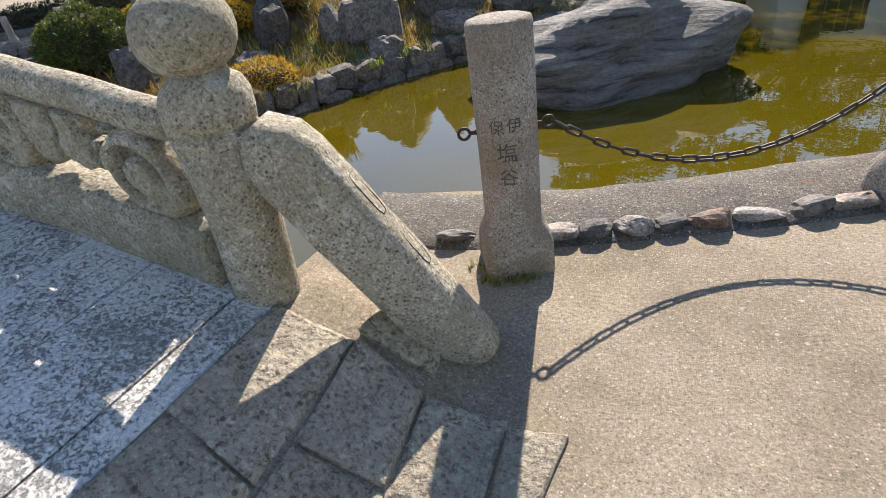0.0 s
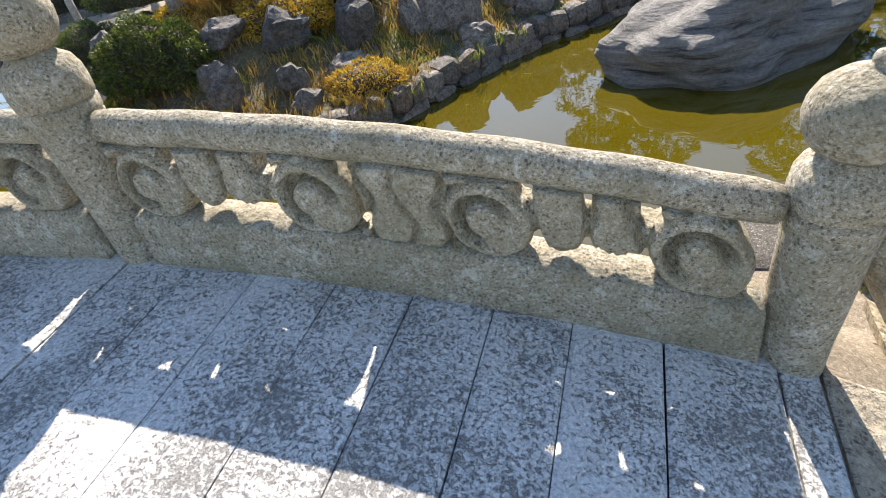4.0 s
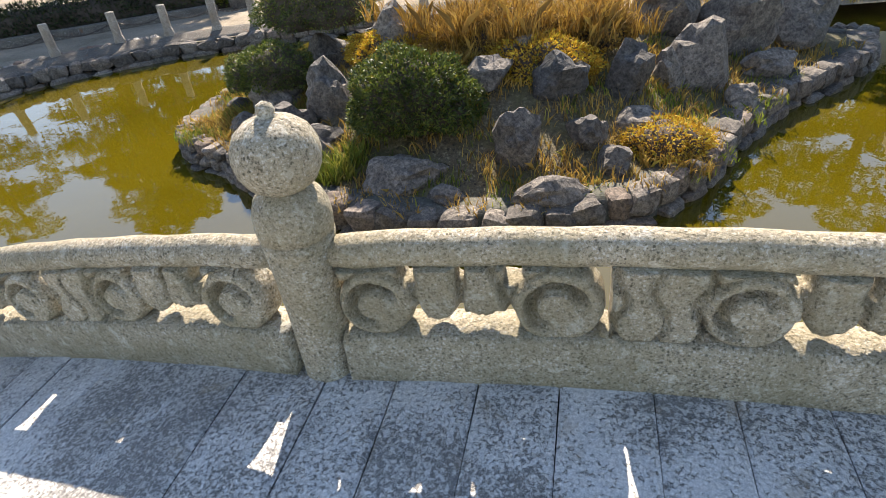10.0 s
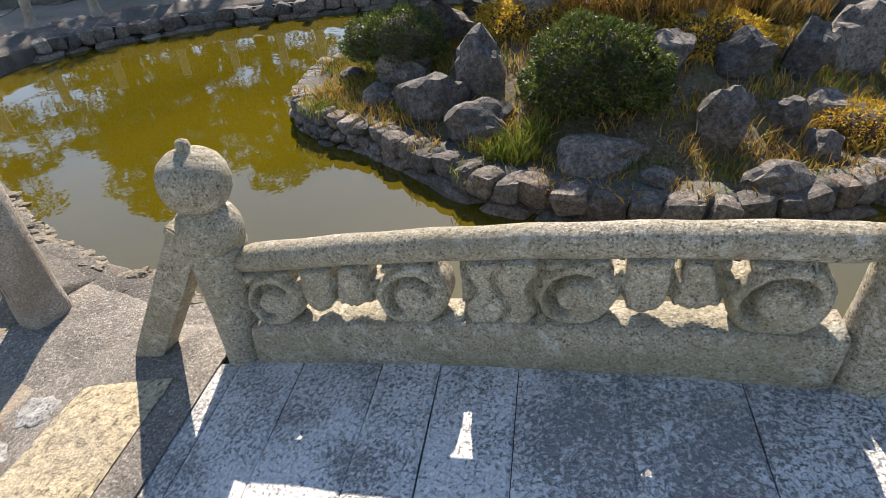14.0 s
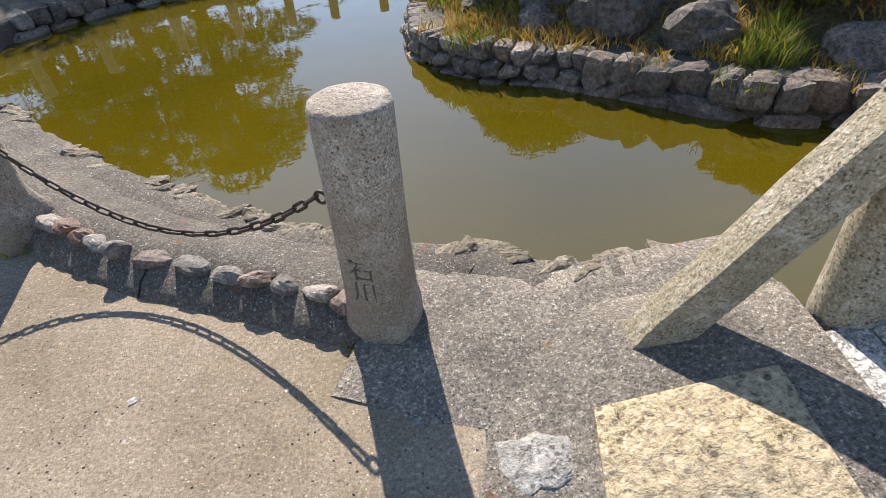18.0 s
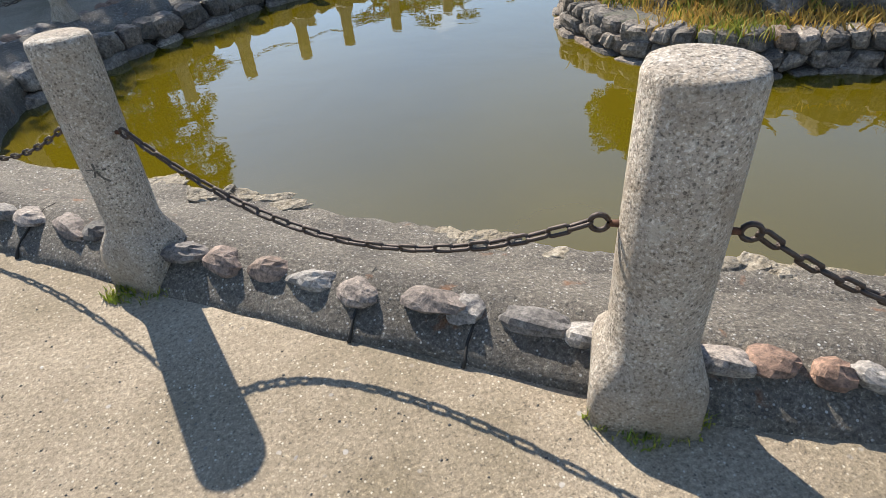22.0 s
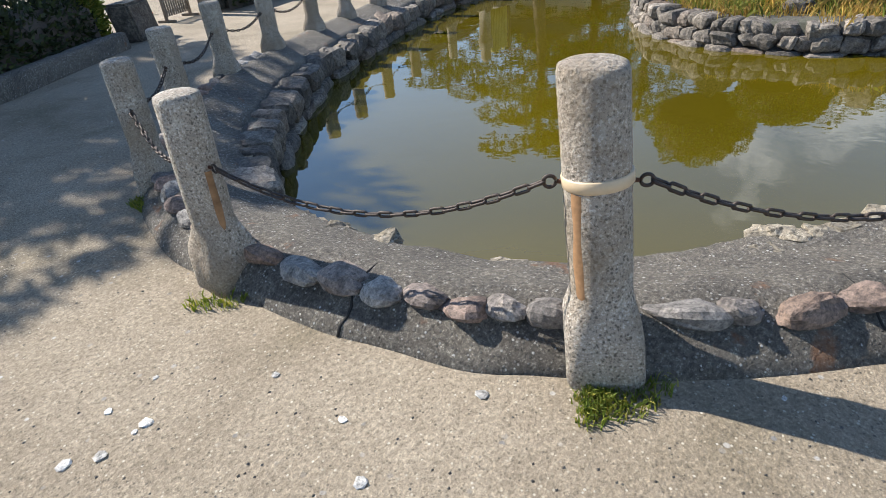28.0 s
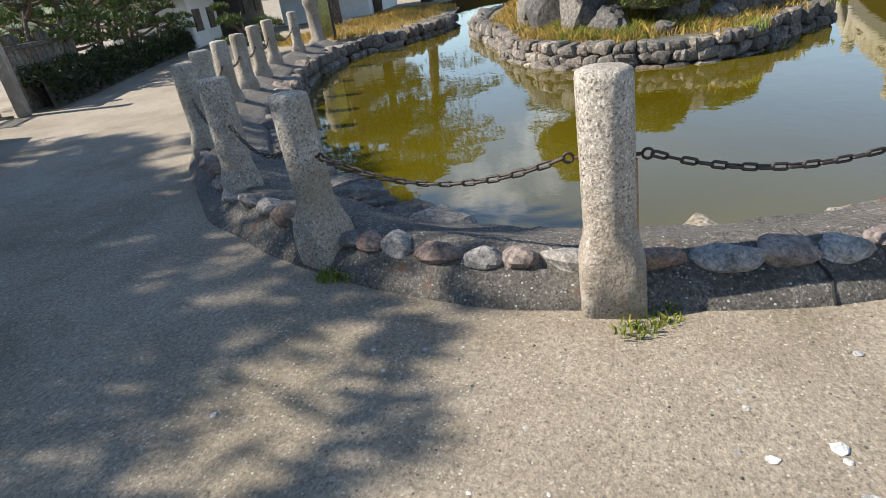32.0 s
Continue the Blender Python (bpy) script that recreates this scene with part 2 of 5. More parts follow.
def pond_water(name):
    m, n, l, b = node_mat(name)
    co = world_place(n)
    murk = noise_node(n, l, co, 0.35, 4.0, 0.5, 0.3)
    c = ramp_node(n, l, murk, [(0.3, (0.066, 0.051, 0.0018)), (0.7, (0.094, 0.071, 0.0026))])
    l.new(c, b.inputs["Base Color"])
    b.inputs["Roughness"].default_value, b.inputs["IOR"].default_value = 0.01, 1.9
    w1 = noise_node(n, l, co, 2.2, 3.0, 0.5, 0.6)
    w2 = noise_node(n, l, co, 11.0, 2.0, 0.5, 0.3)
    nrm = bump_node(n, l, w1, 0.0022)
    nrm = bump_node(n, l, w2, 0.0004, 1.0, nrm)
    l.new(nrm, b.inputs["Normal"])
    return m


def tinted(name, stops, rough=0.7, trans=0.0, scale=3.0):
    """Leaves, blades and other small loose pieces: a tone of its own for each island of the mesh."""
    m, n, l, b = node_mat(name)
    geo = n.new("ShaderNodeNewGeometry")
    col = ramp_node(n, l, geo.outputs["Random Per Island"], stops)
    big = noise_node(n, l, geo.outputs["Position"], scale, 3.0, 0.6)
    col = mix_node(n, l, "MULTIPLY", 0.6, col, ramp_node(n, l, big, [(0.35, (0.6, 0.6, 0.6)), (0.65, (1.15, 1.15, 1.1))]))
    l.new(col, b.inputs["Base Color"])
    b.inputs["Roughness"].default_value = rough
    if trans:
        t = n.new("ShaderNodeBsdfTranslucent")
        l.new(col, t.inputs[0])
        mx = n.new("ShaderNodeMixShader")
        mx.inputs[0].default_value = trans
        l.new(b.outputs[0], mx.inputs[1])
        l.new(t.outputs[0], mx.inputs[2])
        l.new(mx.outputs[0], n["Material Output"].inputs[0])
    return m


def plainish(name, col, rough=0.6, metal=0.0, grain=20.0, amount=0.35, bump=0.001):
    m, n, l, b = node_mat(name)
    co = place_node(n)
    g = noise_node(n, l, co, grain, 5.0, 0.65)
    c = mix_node(n, l, "MULTIPLY", amount, col, ramp_node(n, l, g, [(0.3, (0.35, 0.33, 0.30)), (0.65, (1.2, 1.2, 1.2))]))
    l.new(c, b.inputs["Base Color"])
    b.inputs["Roughness"].default_value, b.inputs["Metallic"].default_value = rough, metal
    l.new(bump_node(n, l, g, bump), b.inputs["Normal"])
    return m


def strata(name):
    """Grey schist: wavy dark seams along the bedding, pale lichen."""
    m, n, l, b = node_mat(name)
    co = place_node(n)
    mp = n.new("ShaderNodeMapping")
    mp.inputs["Scale"].default_value, mp.inputs["Rotation"].default_value = (0.9, 0.9, 7.5), (0.12, 0.16, 0.0)
    l.new(co, mp.inputs[0])
    w = noise_node(n, l, mp.outputs[0], 2.2, 9.0, 0.72, 0.5)
    g = noise_node(n, l, co, 26.0, 6.0, 0.7)
    c = ramp_node(n, l, w, [(0.36, (0.05, 0.045, 0.04)), (0.44, (0.17, 0.158, 0.14)), (0.55, (0.25, 0.235, 0.21)), (0.68, (0.36, 0.34, 0.305))])
    c = mix_node(n, l, "MULTIPLY", 0.6, c, ramp_node(n, l, g, [(0.3, (0.5, 0.48, 0.46)), (0.6, (1.15, 1.12, 1.08))]))
    l.new(c, b.inputs["Base Color"])
    b.inputs["Roughness"].default_value = 0.8
    nrm = bump_node(n, l, w, 0.09)
    nrm = bump_node(n, l, g, 0.012, 1.0, nrm)
    l.new(nrm, b.inputs["Normal"])
    return m


STONE = speckle("balustrade_granite", (0.43, 0.370, 0.262), (0.14, 0.125, 0.078), (0.66, 0.62, 0.53), (0.25, 0.215, 0.12), 100.0, 0.006, 0.85, 2.6, 0.12, 0.5, True, 0.62, 0.45)
POST = speckle("post_granite", (0.40, 0.346, 0.282), (0.13, 0.112, 0.09), (0.66, 0.61, 0.53), (0.22, 0.165, 0.105), 120.0, 0.005, 0.85, 3.0, 0.14, 0.60, True, 0.50, 0.25)
FLAG = speckle("flagstone", (0.42, 0.36, 0.265), (0.15, 0.125, 0.09), (0.60, 0.53, 0.41), (0.27, 0.23, 0.165), 62.0, 0.010, 0.9, 3.5, 0.25, 0.4, True, 0.9, 0.35)
CEMENT_PATCH = speckle("cement_patch", (0.38, 0.365, 0.335), (0.17, 0.16, 0.145), (0.56, 0.545, 0.51), (0.25, 0.235, 0.205), 60.0, 0.008, 0.9, 5.0, 0.3, 0.6, True, 0.8, 0.3)
SLAB = worn_slab("deck_granite")
WARM_SLAB = speckle("warm_paving", (0.47, 0.385, 0.235), (0.19, 0.145, 0.085), (0.62, 0.53, 0.37), (0.35, 0.29, 0.20), 46.0, 0.009, 0.85, 2.5, 0.2, 0.5, True, 0.95)
EARTH = earth("grit_path")
KERB = kerb_concrete("old_concrete", 0.85)
CONCRETE = kerb_concrete("pale_concrete", 1.55)
WATER = pond_water("murky_water")
COBBLE = pebbles("river_cobble", [(0.0, (0.09, 0.084, 0.077)), (0.25, (0.16, 0.148, 0.136)), (0.45, (0.24, 0.145, 0.10)), (0.6, (0.14, 0.13, 0.122)), (0.8, (0.30, 0.28, 0.255)), (1.0, (0.19, 0.125, 0.09))], 60.0, 0.004)
WALLSTONE = pebbles("wall_rubble", [(0.0, (0.10, 0.088, 0.075)), (0.4, (0.16, 0.142, 0.12)), (0.7, (0.21, 0.182, 0.15)), (0.85, (0.16, 0.12, 0.09)), (1.0, (0.29, 0.262, 0.228))], 34.0, 0.007, 0.85)
MORTAR = speckle("dark_mortar", (0.10, 0.092, 0.08), (0.05, 0.045, 0.04), (0.17, 0.16, 0.14), (0.08, 0.085, 0.05), 40.0, 0.006, 0.95, 3.0, 0.0, 0.5)
CHIP = pebbles("pale_chip", [(0.0, (0.34, 0.33, 0.31)), (1.0, (0.58, 0.57, 0.54))], 60.0, 0.003)
ROCK = strata("garden_schist")
BOULDER = pebbles("island_boulder", [(0.0, (0.085, 0.080, 0.073)), (0.5, (0.145, 0.130, 0.112)), (1.0, (0.21, 0.185, 0.155))], 26.0, 0.010, 0.85)
SOIL = speckle("island_soil", (0.13, 0.10, 0.055), (0.06, 0.045, 0.028), (0.24, 0.20, 0.12), (0.12, 0.11, 0.04), 30.0, 0.012, 0.95, 2.5, 0.0, 0.7)
# near-black colour standing in for shade in the mortise slots; kerb cracks share it
SLOT = plainish("slot_shade", (0.022, 0.020, 0.017), 0.95, 0.0, 30.0, 0.4, 0.003)
LIP = speckle("broken_concrete", (0.33, 0.285, 0.215), (0.13, 0.11, 0.08), (0.50, 0.45, 0.36), (0.22, 0.175, 0.11), 60.0, 0.010, 0.95, 5.0, 0.35, 0.5, True, 0.85)
IRON = plainish("rusty_iron", (0.065, 0.050, 0.042), 0.55, 0.6, 60.0, 0.7, 0.002)
RUST = plainish("rust_stain_iron", (0.09, 0.035, 0.016), 0.8, 0.2, 50.0, 0.6, 0.002)
TAPE = plainish("beige_tape", (0.55, 0.42, 0.27), 0.5, 0.0, 15.0, 0.25, 0.0005)
LEAF = tinted("box_leaves", [(0.0, (0.030, 0.048, 0.010)), (0.5, (0.085, 0.118, 0.018)), (0.85, (0.17, 0.205, 0.028)), (1.0, (0.22, 0.18, 0.035))], 0.55, 0.25)
TWIG = plainish("twigs", (0.075, 0.055, 0.04), 0.9, 0.0, 40.0, 0.5, 0.003)
DRY = tinted("dry_grass", [(0.0, (0.24, 0.15, 0.04)), (0.5, (0.44, 0.28, 0.06)), (0.85, (0.58, 0.40, 0.10)), (1.0, (0.28, 0.30, 0.05))], 0.8, 0.3)
GREEN = tinted("green_grass", [(0.0, (0.08, 0.12, 0.014)), (0.5, (0.20, 0.25, 0.025)), (1.0, (0.38, 0.34, 0.06))], 0.7, 0.3)
RUSSET = tinted("russet_shrub", [(0.0, (0.17, 0.095, 0.022)), (0.55, (0.40, 0.235, 0.05)), (1.0, (0.62, 0.40, 0.075))], 0.8, 0.25)
NEEDLE = tinted("pine_needles", [(0.0, (0.022, 0.042, 0.010)), (0.6, (0.055, 0.090, 0.014)), (1.0, (0.13, 0.15, 0.02))], 0.6, 0.2)
BARK = speckle("pine_bark", (0.12, 0.085, 0.06), (0.05, 0.038, 0.03), (0.22, 0.17, 0.13), (0.10, 0.08, 0.06), 22.0, 0.02, 0.95, 3.0, 0.0, 0.4)


# ---- helpers for things ----
def part(name, bm, material, parent, label=""):
    """Link a bmesh as one mesh object under a thing or a part."""
    me = bpy.data.meshes.new(name)
    bm.to_mesh(me)
    bm.free()
    me.materials.append(material)
    return hang(name, me, parent, label)


def hang(name, me, parent, label="", place=None):
    ob = new(name, me)
    if parent is not None:
        ob.parent = parent
        ob.matrix_parent_inverse = parent.matrix_world.inverted() if place is None else Matrix()
    if place is not None:
        ob.matrix_basis = place
    if label:
        ob["label"] = label
    return ob


def thing(name, label, category, group="", at=(0, 0, 0), kind=""):
    ob = new(name)
    ob.location = at
    ob.empty_display_size = 0.1
    bpy.context.view_layer.update()
    return tagged(ob, label, category, group, kind)


def mesh_from(name, verts, faces, material, smooth=True):
    me = bpy.data.meshes.new(name)
    me.from_pydata([tuple(v) for v in verts], [], faces)
    me.materials.append(material)
    if smooth:
        me.polygons.foreach_set("use_smooth", [True] * len(me.polygons))
    me.update()
    return me


def smooth_bm(bm):
    for f in bm.faces:
        f.smooth = True
    return bm


def lathe(profile, segs=24, wobble=0.0, seed=0.0, square=None):
    """A turned body from rows of (radius, height); square gives, row by row, how square the section is."""
    bm = bmesh.new()
    rings = []
    for k, (r, z) in enumerate(profile):
        ring = []
        sq = square[k] if square else 0.0
        for i in range(segs):
            a = 2 * math.pi * (i + 0.5) / segs
            c, s = math.cos(a), math.sin(a)
            box = 1.0 / max(abs(c), abs(s))
            rr = r * (1 - sq + sq * min(box, 1.30))
            rr += wobble * noise.noise(Vector((c * 1.7 + seed, s * 1.7, z * 4 + seed)))
            ring.append(bm.verts.new((rr * c, rr * s, z)))
        rings.append(ring)
    for a, b in zip(rings, rings[1:]):
        for i in range(segs):
            bm.faces.new((a[i], a[(i + 1) % segs], b[(i + 1) % segs], b[i]))
    bm.faces.new(rings[-1])
    bm.faces.new(rings[0][::-1])
    return smooth_bm(bm)


def tube(path, radii, segs=8):
    """A round bar along points, with a radius at each."""
    bm = bmesh.new()
    rings = []
    pts = [Vector(p) for p in path]
    for k, p in enumerate(pts):
        d = (pts[min(k + 1, len(pts) - 1)] - pts[max(k - 1, 0)]).normalized()
        u = d.cross(Vector((0, 0, 1)))
        u = u.normalized() if u.length > 0.05 else Vector((1, 0, 0))
        v = d.cross(u)
        rings.append([bm.verts.new(p + radii[k] * (math.cos(2 * math.pi * i / segs) * u + math.sin(2 * math.pi * i / segs) * v)) for i in range(segs)])
    for a, b in zip(rings, rings[1:]):
        for i in range(segs):
            bm.faces.new((a[i], b[i], b[(i + 1) % segs], a[(i + 1) % segs]))
    bm.faces.new(rings[0])
    bm.faces.new(rings[-1][::-1])
    return smooth_bm(bm)


def slab_bm(corners, z_of, thick, edge=0.012, rough=0.004, seed=0, cuts=6):
    """A stone slab over four corners (in order), its top following z_of(x, y), with worn edges."""
    bm = bmesh.new()
    a, b, c, d = [Vector((*p, 0)) for p in corners]
    rows = []
    ts = [0.0, edge * 1.2] + [k / cuts for k in range(1, cuts)] + [1 - edge * 1.2, 1.0]
    us = [0.0, 0.05, 0.5, 0.95, 1.0]
    for t in ts:
        row = []
        for u in us:
            p = (a.lerp(b, u)).lerp(d.lerp(c, u), t)
            rim = t in (0.0, 1.0) or u in (0.0, 1.0)
            h = noise.noise(Vector((p.x * 3 + seed, p.y * 3, seed * 1.7)))
            p.z = z_of(p.x, p.y) + rough * h - (0.006 if rim else 0.0)
            if rim:
                p.x += 0.004 * noise.noise(Vector((p.x * 9, p.y * 9, seed)))
                p.y += 0.004 * noise.noise(Vector((p.y * 9, p.x * 9, seed + 3)))
            row.append(bm.verts.new(p))
        rows.append(row)
    for r0, r1 in zip(rows, rows[1:]):
        for i in range(len(us) - 1):
            bm.faces.new((r0[i], r0[i + 1], r1[i + 1], r1[i]))
    rim = [v for v in rows[0]] + [r[-1] for r in rows[1:]] + rows[-1][-2::-1] + [r[0] for r in rows[-2:0:-1]]
    low = [bm.verts.new(v.co - Vector((0, 0, thick))) for v in rim]
    for i in range(len(rim)):
        j = (i + 1) % len(rim)
        bm.faces.new((rim[j], rim[i], low[i], low[j]))
    bmesh.ops.recalc_face_normals(bm, faces=bm.faces)
    return bm


def stone_mesh(name, seed, material, flat=0.55, bump=0.35, sub=2, freq=1.6, facet=False):
    """A boulder or cobble of about unit radius, uneven and flattened below."""
    bm = bmesh.new()
    bmesh.ops.create_icosphere(bm, subdivisions=sub, radius=1.0)
    for v in bm.verts:
        p = v.co.copy()
        h = noise.noise(p * freq + Vector((seed * 3.1, seed, -seed))) + 0.5 * noise.noise(p * freq * 2.3 + Vector((seed, 7.0, seed * 2)))
        q = p * (1 + bump * h)
        q.z *= flat
        if facet:
            for k in range(5):
                nrm = Vector((math.sin(seed * 5 + k * 2.1), math.cos(seed * 3 + k * 1.3), 0.6 * math.sin(k * 1.9 + seed))).normalized()
                over = q.dot(nrm) - 0.72
                if over > 0:
                    q -= nrm * over * 0.85
        v.co = q
    smooth_bm(bm) if not facet else None
    me = bpy.data.meshes.new(name)
    bm.to_mesh(me)
    bm.free()
    me.materials.append(material)
    return me


# ---- the plan ----
WATER_Z = -0.24
BANK_W = [(-7.70, -9.0), (-7.72, -1.0), (-7.75, 0.3), (-7.94, 0.80), (-8.40, 0.76), (-8.60, 0.80), (-8.75, 0.93), (-9.16, 0.99), (-9.50, 1.13), (-9.85, 1.24),
          (-10.37, 1.58), (-11.10, 2.06), (-11.80, 2.62), (-12.35, 3.12), (-12.90, 3.58), (-13.35, 3.92), (-13.75, 4.28), (-13.95, 4.72), (-14.02, 5.20),
          (-13.95, 5.95), (-13.62, 6.50), (-13.05, 7.15), (-12.15, 7.92), (-11.30, 8.42), (-10.20, 9.00), (-8.50, 9.75), (-6.90, 10.15), (-5.60, 10.1),
          (-4.40, 9.55), (-3.0, 9.3), (-1.4, 9.3), (1.0, 9.7), (4.0, 11.5), (8.0, 10.5), (9.5, 7.0), (7.0, 4.2), (4.0, 3.05), (2.20, 2.35),
          (1.76, 2.16), (0.92, 1.80), (0.03, 1.64), (-0.45, 1.56), (-0.52, 0.4), (-0.52, -9.0)]
FOOT = [(-9.30, 0.36), (-9.64, 0.50), (-10.03, 0.66), (-10.55, 0.87), (-11.05, 1.17), (-11.50, 1.54), (-12.0, 1.94), (-12.48, 2.35), (-12.90, 2.72),
        (-13.35, 3.10), (-13.70, 3.40), (-14.02, 3.76), (-14.28, 4.20), (-14.42, 4.65), (-14.51, 5.10), (-14.53, 5.60), (-14.45, 6.10), (-14.24, 6.62),
        (-13.84, 7.27), (-13.08, 8.02), (-12.20, 8.62), (-11.35, 9.10), (-10.50, 9.48), (-9.0, 10.15), (-7.4, 10.62), (-6.0, 10.75)]
ISLAND = [(-6.2, 7.2), (-7.8, 6.75), (-8.75, 6.1), (-9.15, 5.3), (-9.15, 4.55), (-8.9, 3.95), (-8.45, 3.6), (-7.95, 3.45), (-7.2, 2.86), (-6.56, 2.45),
          (-5.5, 2.25), (-4.5, 2.32), (-3.43, 2.78), (-2.88, 3.45), (-2.39, 4.45), (-1.65, 5.55), (-0.95, 6.2), (-0.30, 7.0), (0.0, 8.0), (-1.5, 8.5), (-4.0, 8.2)]


def deck_z(x):
    u = x + 3.8
    return 0.875 - 0.036 * u * u + 0.015 * u - 0.012 * max(0.0, x + 1.8) ** 2


def step(a, b, x):
    t = min(max((x - a) / (b - a), 0.0), 1.0)
    return t * t * (3 - 2 * t)


def path_z(x, y):
    """Height of what one walks on: the bridge deck, its two ramps, the flat path."""
    if x > 0.12:
        return deck_z(0.12) * (1 - step(0.0, 0.85, x))
    if x < -7.65:
        return deck_z(-7.65) * (1 - step(0.0, 1.35, -7.65 - x))
    return deck_z(x)


def resample(pts, gap, closed=False):
    pts = [Vector((*p, 0)) for p in pts]
    if closed:
        pts.append(pts[0])
    out, left = [pts[0].copy()], gap
    for a, b in zip(pts, pts[1:]):
        d = (b - a).length
        s = 0.0
        while d - s > left:
            s += left
            out.append(a.lerp(b, s / d))
            left = gap
        left -= d - s
    return out


def soften(pts, rounds=2):
    for _ in range(rounds):
        pts = [pts[0]] + [(pts[i - 1] + 2 * pts[i] + pts[i + 1]) / 4 for i in range(1, len(pts) - 1)] + [pts[-1]]
    return pts


# ---- ground, water ----
bm = bmesh.new()
outer = [bm.verts.new((x, y, 0)) for x, y in ((-260, -260), (260, -260), (260, 260), (-260, 260))]
inner = [bm.verts.new((p.x, p.y, 0)) for p in soften(resample([(-0.52, -9.0)] + BANK_W[::1], 0.30), 1)[1:]]
inner = inner[:-1]
edges = [bm.edges.new((outer[i], outer[(i + 1) % 4])) for i in range(4)]
edges += [bm.edges.new((inner[i], inner[(i + 1) % len(inner)])) for i in range(len(inner))]
bmesh.ops.triangle_fill(bm, edges=edges, use_beauty=True)
for f in list(bm.faces):
    if f.normal.z < 0:
        f.normal_flip()
ground = part("ground", bm, EARTH, None)
tagged(ground, "pale compacted grit path with fine gravel round the pond", "ground", kind="structure")

bm = bmesh.new()
bmesh.ops.create_grid(bm, x_segments=1, y_segments=1, size=0.5)
for v in bm.verts:
    v.co = Vector((-2.5 + v.co.x * 27, 1.0 + v.co.y * 24, WATER_Z))
water = part("water", bm, WATER, None)
tagged(water, "murky olive pond water, still and reflecting the sky", "water", kind="structure")


def ribbon(name, line, profile, material, label, category, rough=0.0, side=1, kind="structure", freq=3.0):
    """A strip swept along a line with a section of (offset to the water side, height)."""
    verts, faces = [], []
    n = len(profile)
    for k, p in enumerate(line):
        d = (line[min(k + 1, len(line) - 1)] - line[max(k - 1, 0)]).normalized()
        nrm = Vector((d.y, -d.x, 0)) * side
        for j, (o, z) in enumerate(profile):
            w = rough * noise.noise(Vector((p.x * freq + j * 0.9, p.y * freq, j * 2.3)))
            w2 = rough * 0.5 * noise.noise(Vector((p.y * freq * 2, p.x * freq * 2, j * 1.3 + 5)))
            verts.append(p + nrm * (o + w) + Vector((0, 0, z + w2)))
    for k in range(len(line) - 1):
        for j in range(n - 1):
            a = k * n + j
            faces.append((a, a + 1, a + n + 1, a + n) if side > 0 else (a, a + n, a + n + 1, a + 1))
    faces.append(tuple(range(n))[::-1])
    faces.append(tuple(range((len(line) - 1) * n, len(line) * n)))
    ob = hang(name, mesh_from(name, verts, faces, material), None)
    return tagged(ob, label, category, kind=kind)


foot_line = soften(resample(FOOT, 0.06), 3)
ribbon("kerb", foot_line, [(-0.035, -0.05), (-0.03, 0.0), (-0.005, 0.034), (0.05, 0.068), (0.12, 0.105), (0.18, 0.126), (0.24, 0.125), (0.34, 0.09), (0.45, 0.05), (0.53, 0.03), (0.56, -0.02), (0.57, -0.5)],
       KERB, "dark pebbly concrete kerb mound along the pond edge, rust stained", "kerb", 0.020)
ribbon("kerb", soften(resample([(-7.55, 0.42), (-7.95, 0.36), (-8.45, 0.22), (-8.9, 0.26), (-9.34, 0.42)], 0.06), 3),
       [(-0.30, 0.004), (-0.12, 0.03), (0.1, 0.05), (0.3, 0.045), (0.46, 0.03), (0.52, -0.02), (0.53, -0.5)], CONCRETE,
       "flat broken concrete bank beside the bridge ramp", "kerb", 0.020)
ribbon("kerb", soften(resample([(2.9, 2.15), (2.05, 1.72), (1.3, 1.36), (0.72, 1.14), (0.25, 1.02), (-0.45, 0.95)], 0.06), 3),
       [(-0.04, -0.03), (0.0, 0.01), (0.06, 0.03), (0.2, 0.04), (0.4, 0.035), (0.56, 0.02), (0.60, -0.03), (0.61, -0.5)], KERB,
       "low grey concrete bank edge below the chain", "kerb", 0.015, side=1)

bank_line = soften(resample(BANK_W[3:20], 0.04), 2)
ribbon("kerb", bank_line, [(-0.36, -0.02), (-0.30, 0.022), (-0.12, 0.034), (0.0, 0.024), (0.045, -0.01), (0.055, -0.06), (0.06, -0.5)], KERB,
       "ragged pebbly concrete lip at the water's edge", "kerb", 0.035, freq=7.0)

# ---- the bridge ----
deck = thing("bridge_deck", "arched footbridge deck of worn pale granite slabs", "bridge", kind="structure")
random.seed(4)
x = -7.89
bed = bmesh.new()
vs = []
for k in range(41):
    xx = -7.75 + k * 7.95 / 40
    vs.append([bed.verts.new((xx, yy, deck_z(xx) + zz)) for yy, zz in ((0.22, -0.05), (0.22, -0.34), (-3.4, -0.34), (-3.4, -0.05))])
for a, b in zip(vs, vs[1:]):
    for i in range(4):
        bed.faces.new((a[i], a[(i + 1) % 4], b[(i + 1) % 4], b[i]))
bmesh.ops.recalc_face_normals(bed, faces=bed.faces)
part("arch", bed, MORTAR, deck, "dark stone arch under the slabs")
k = 0
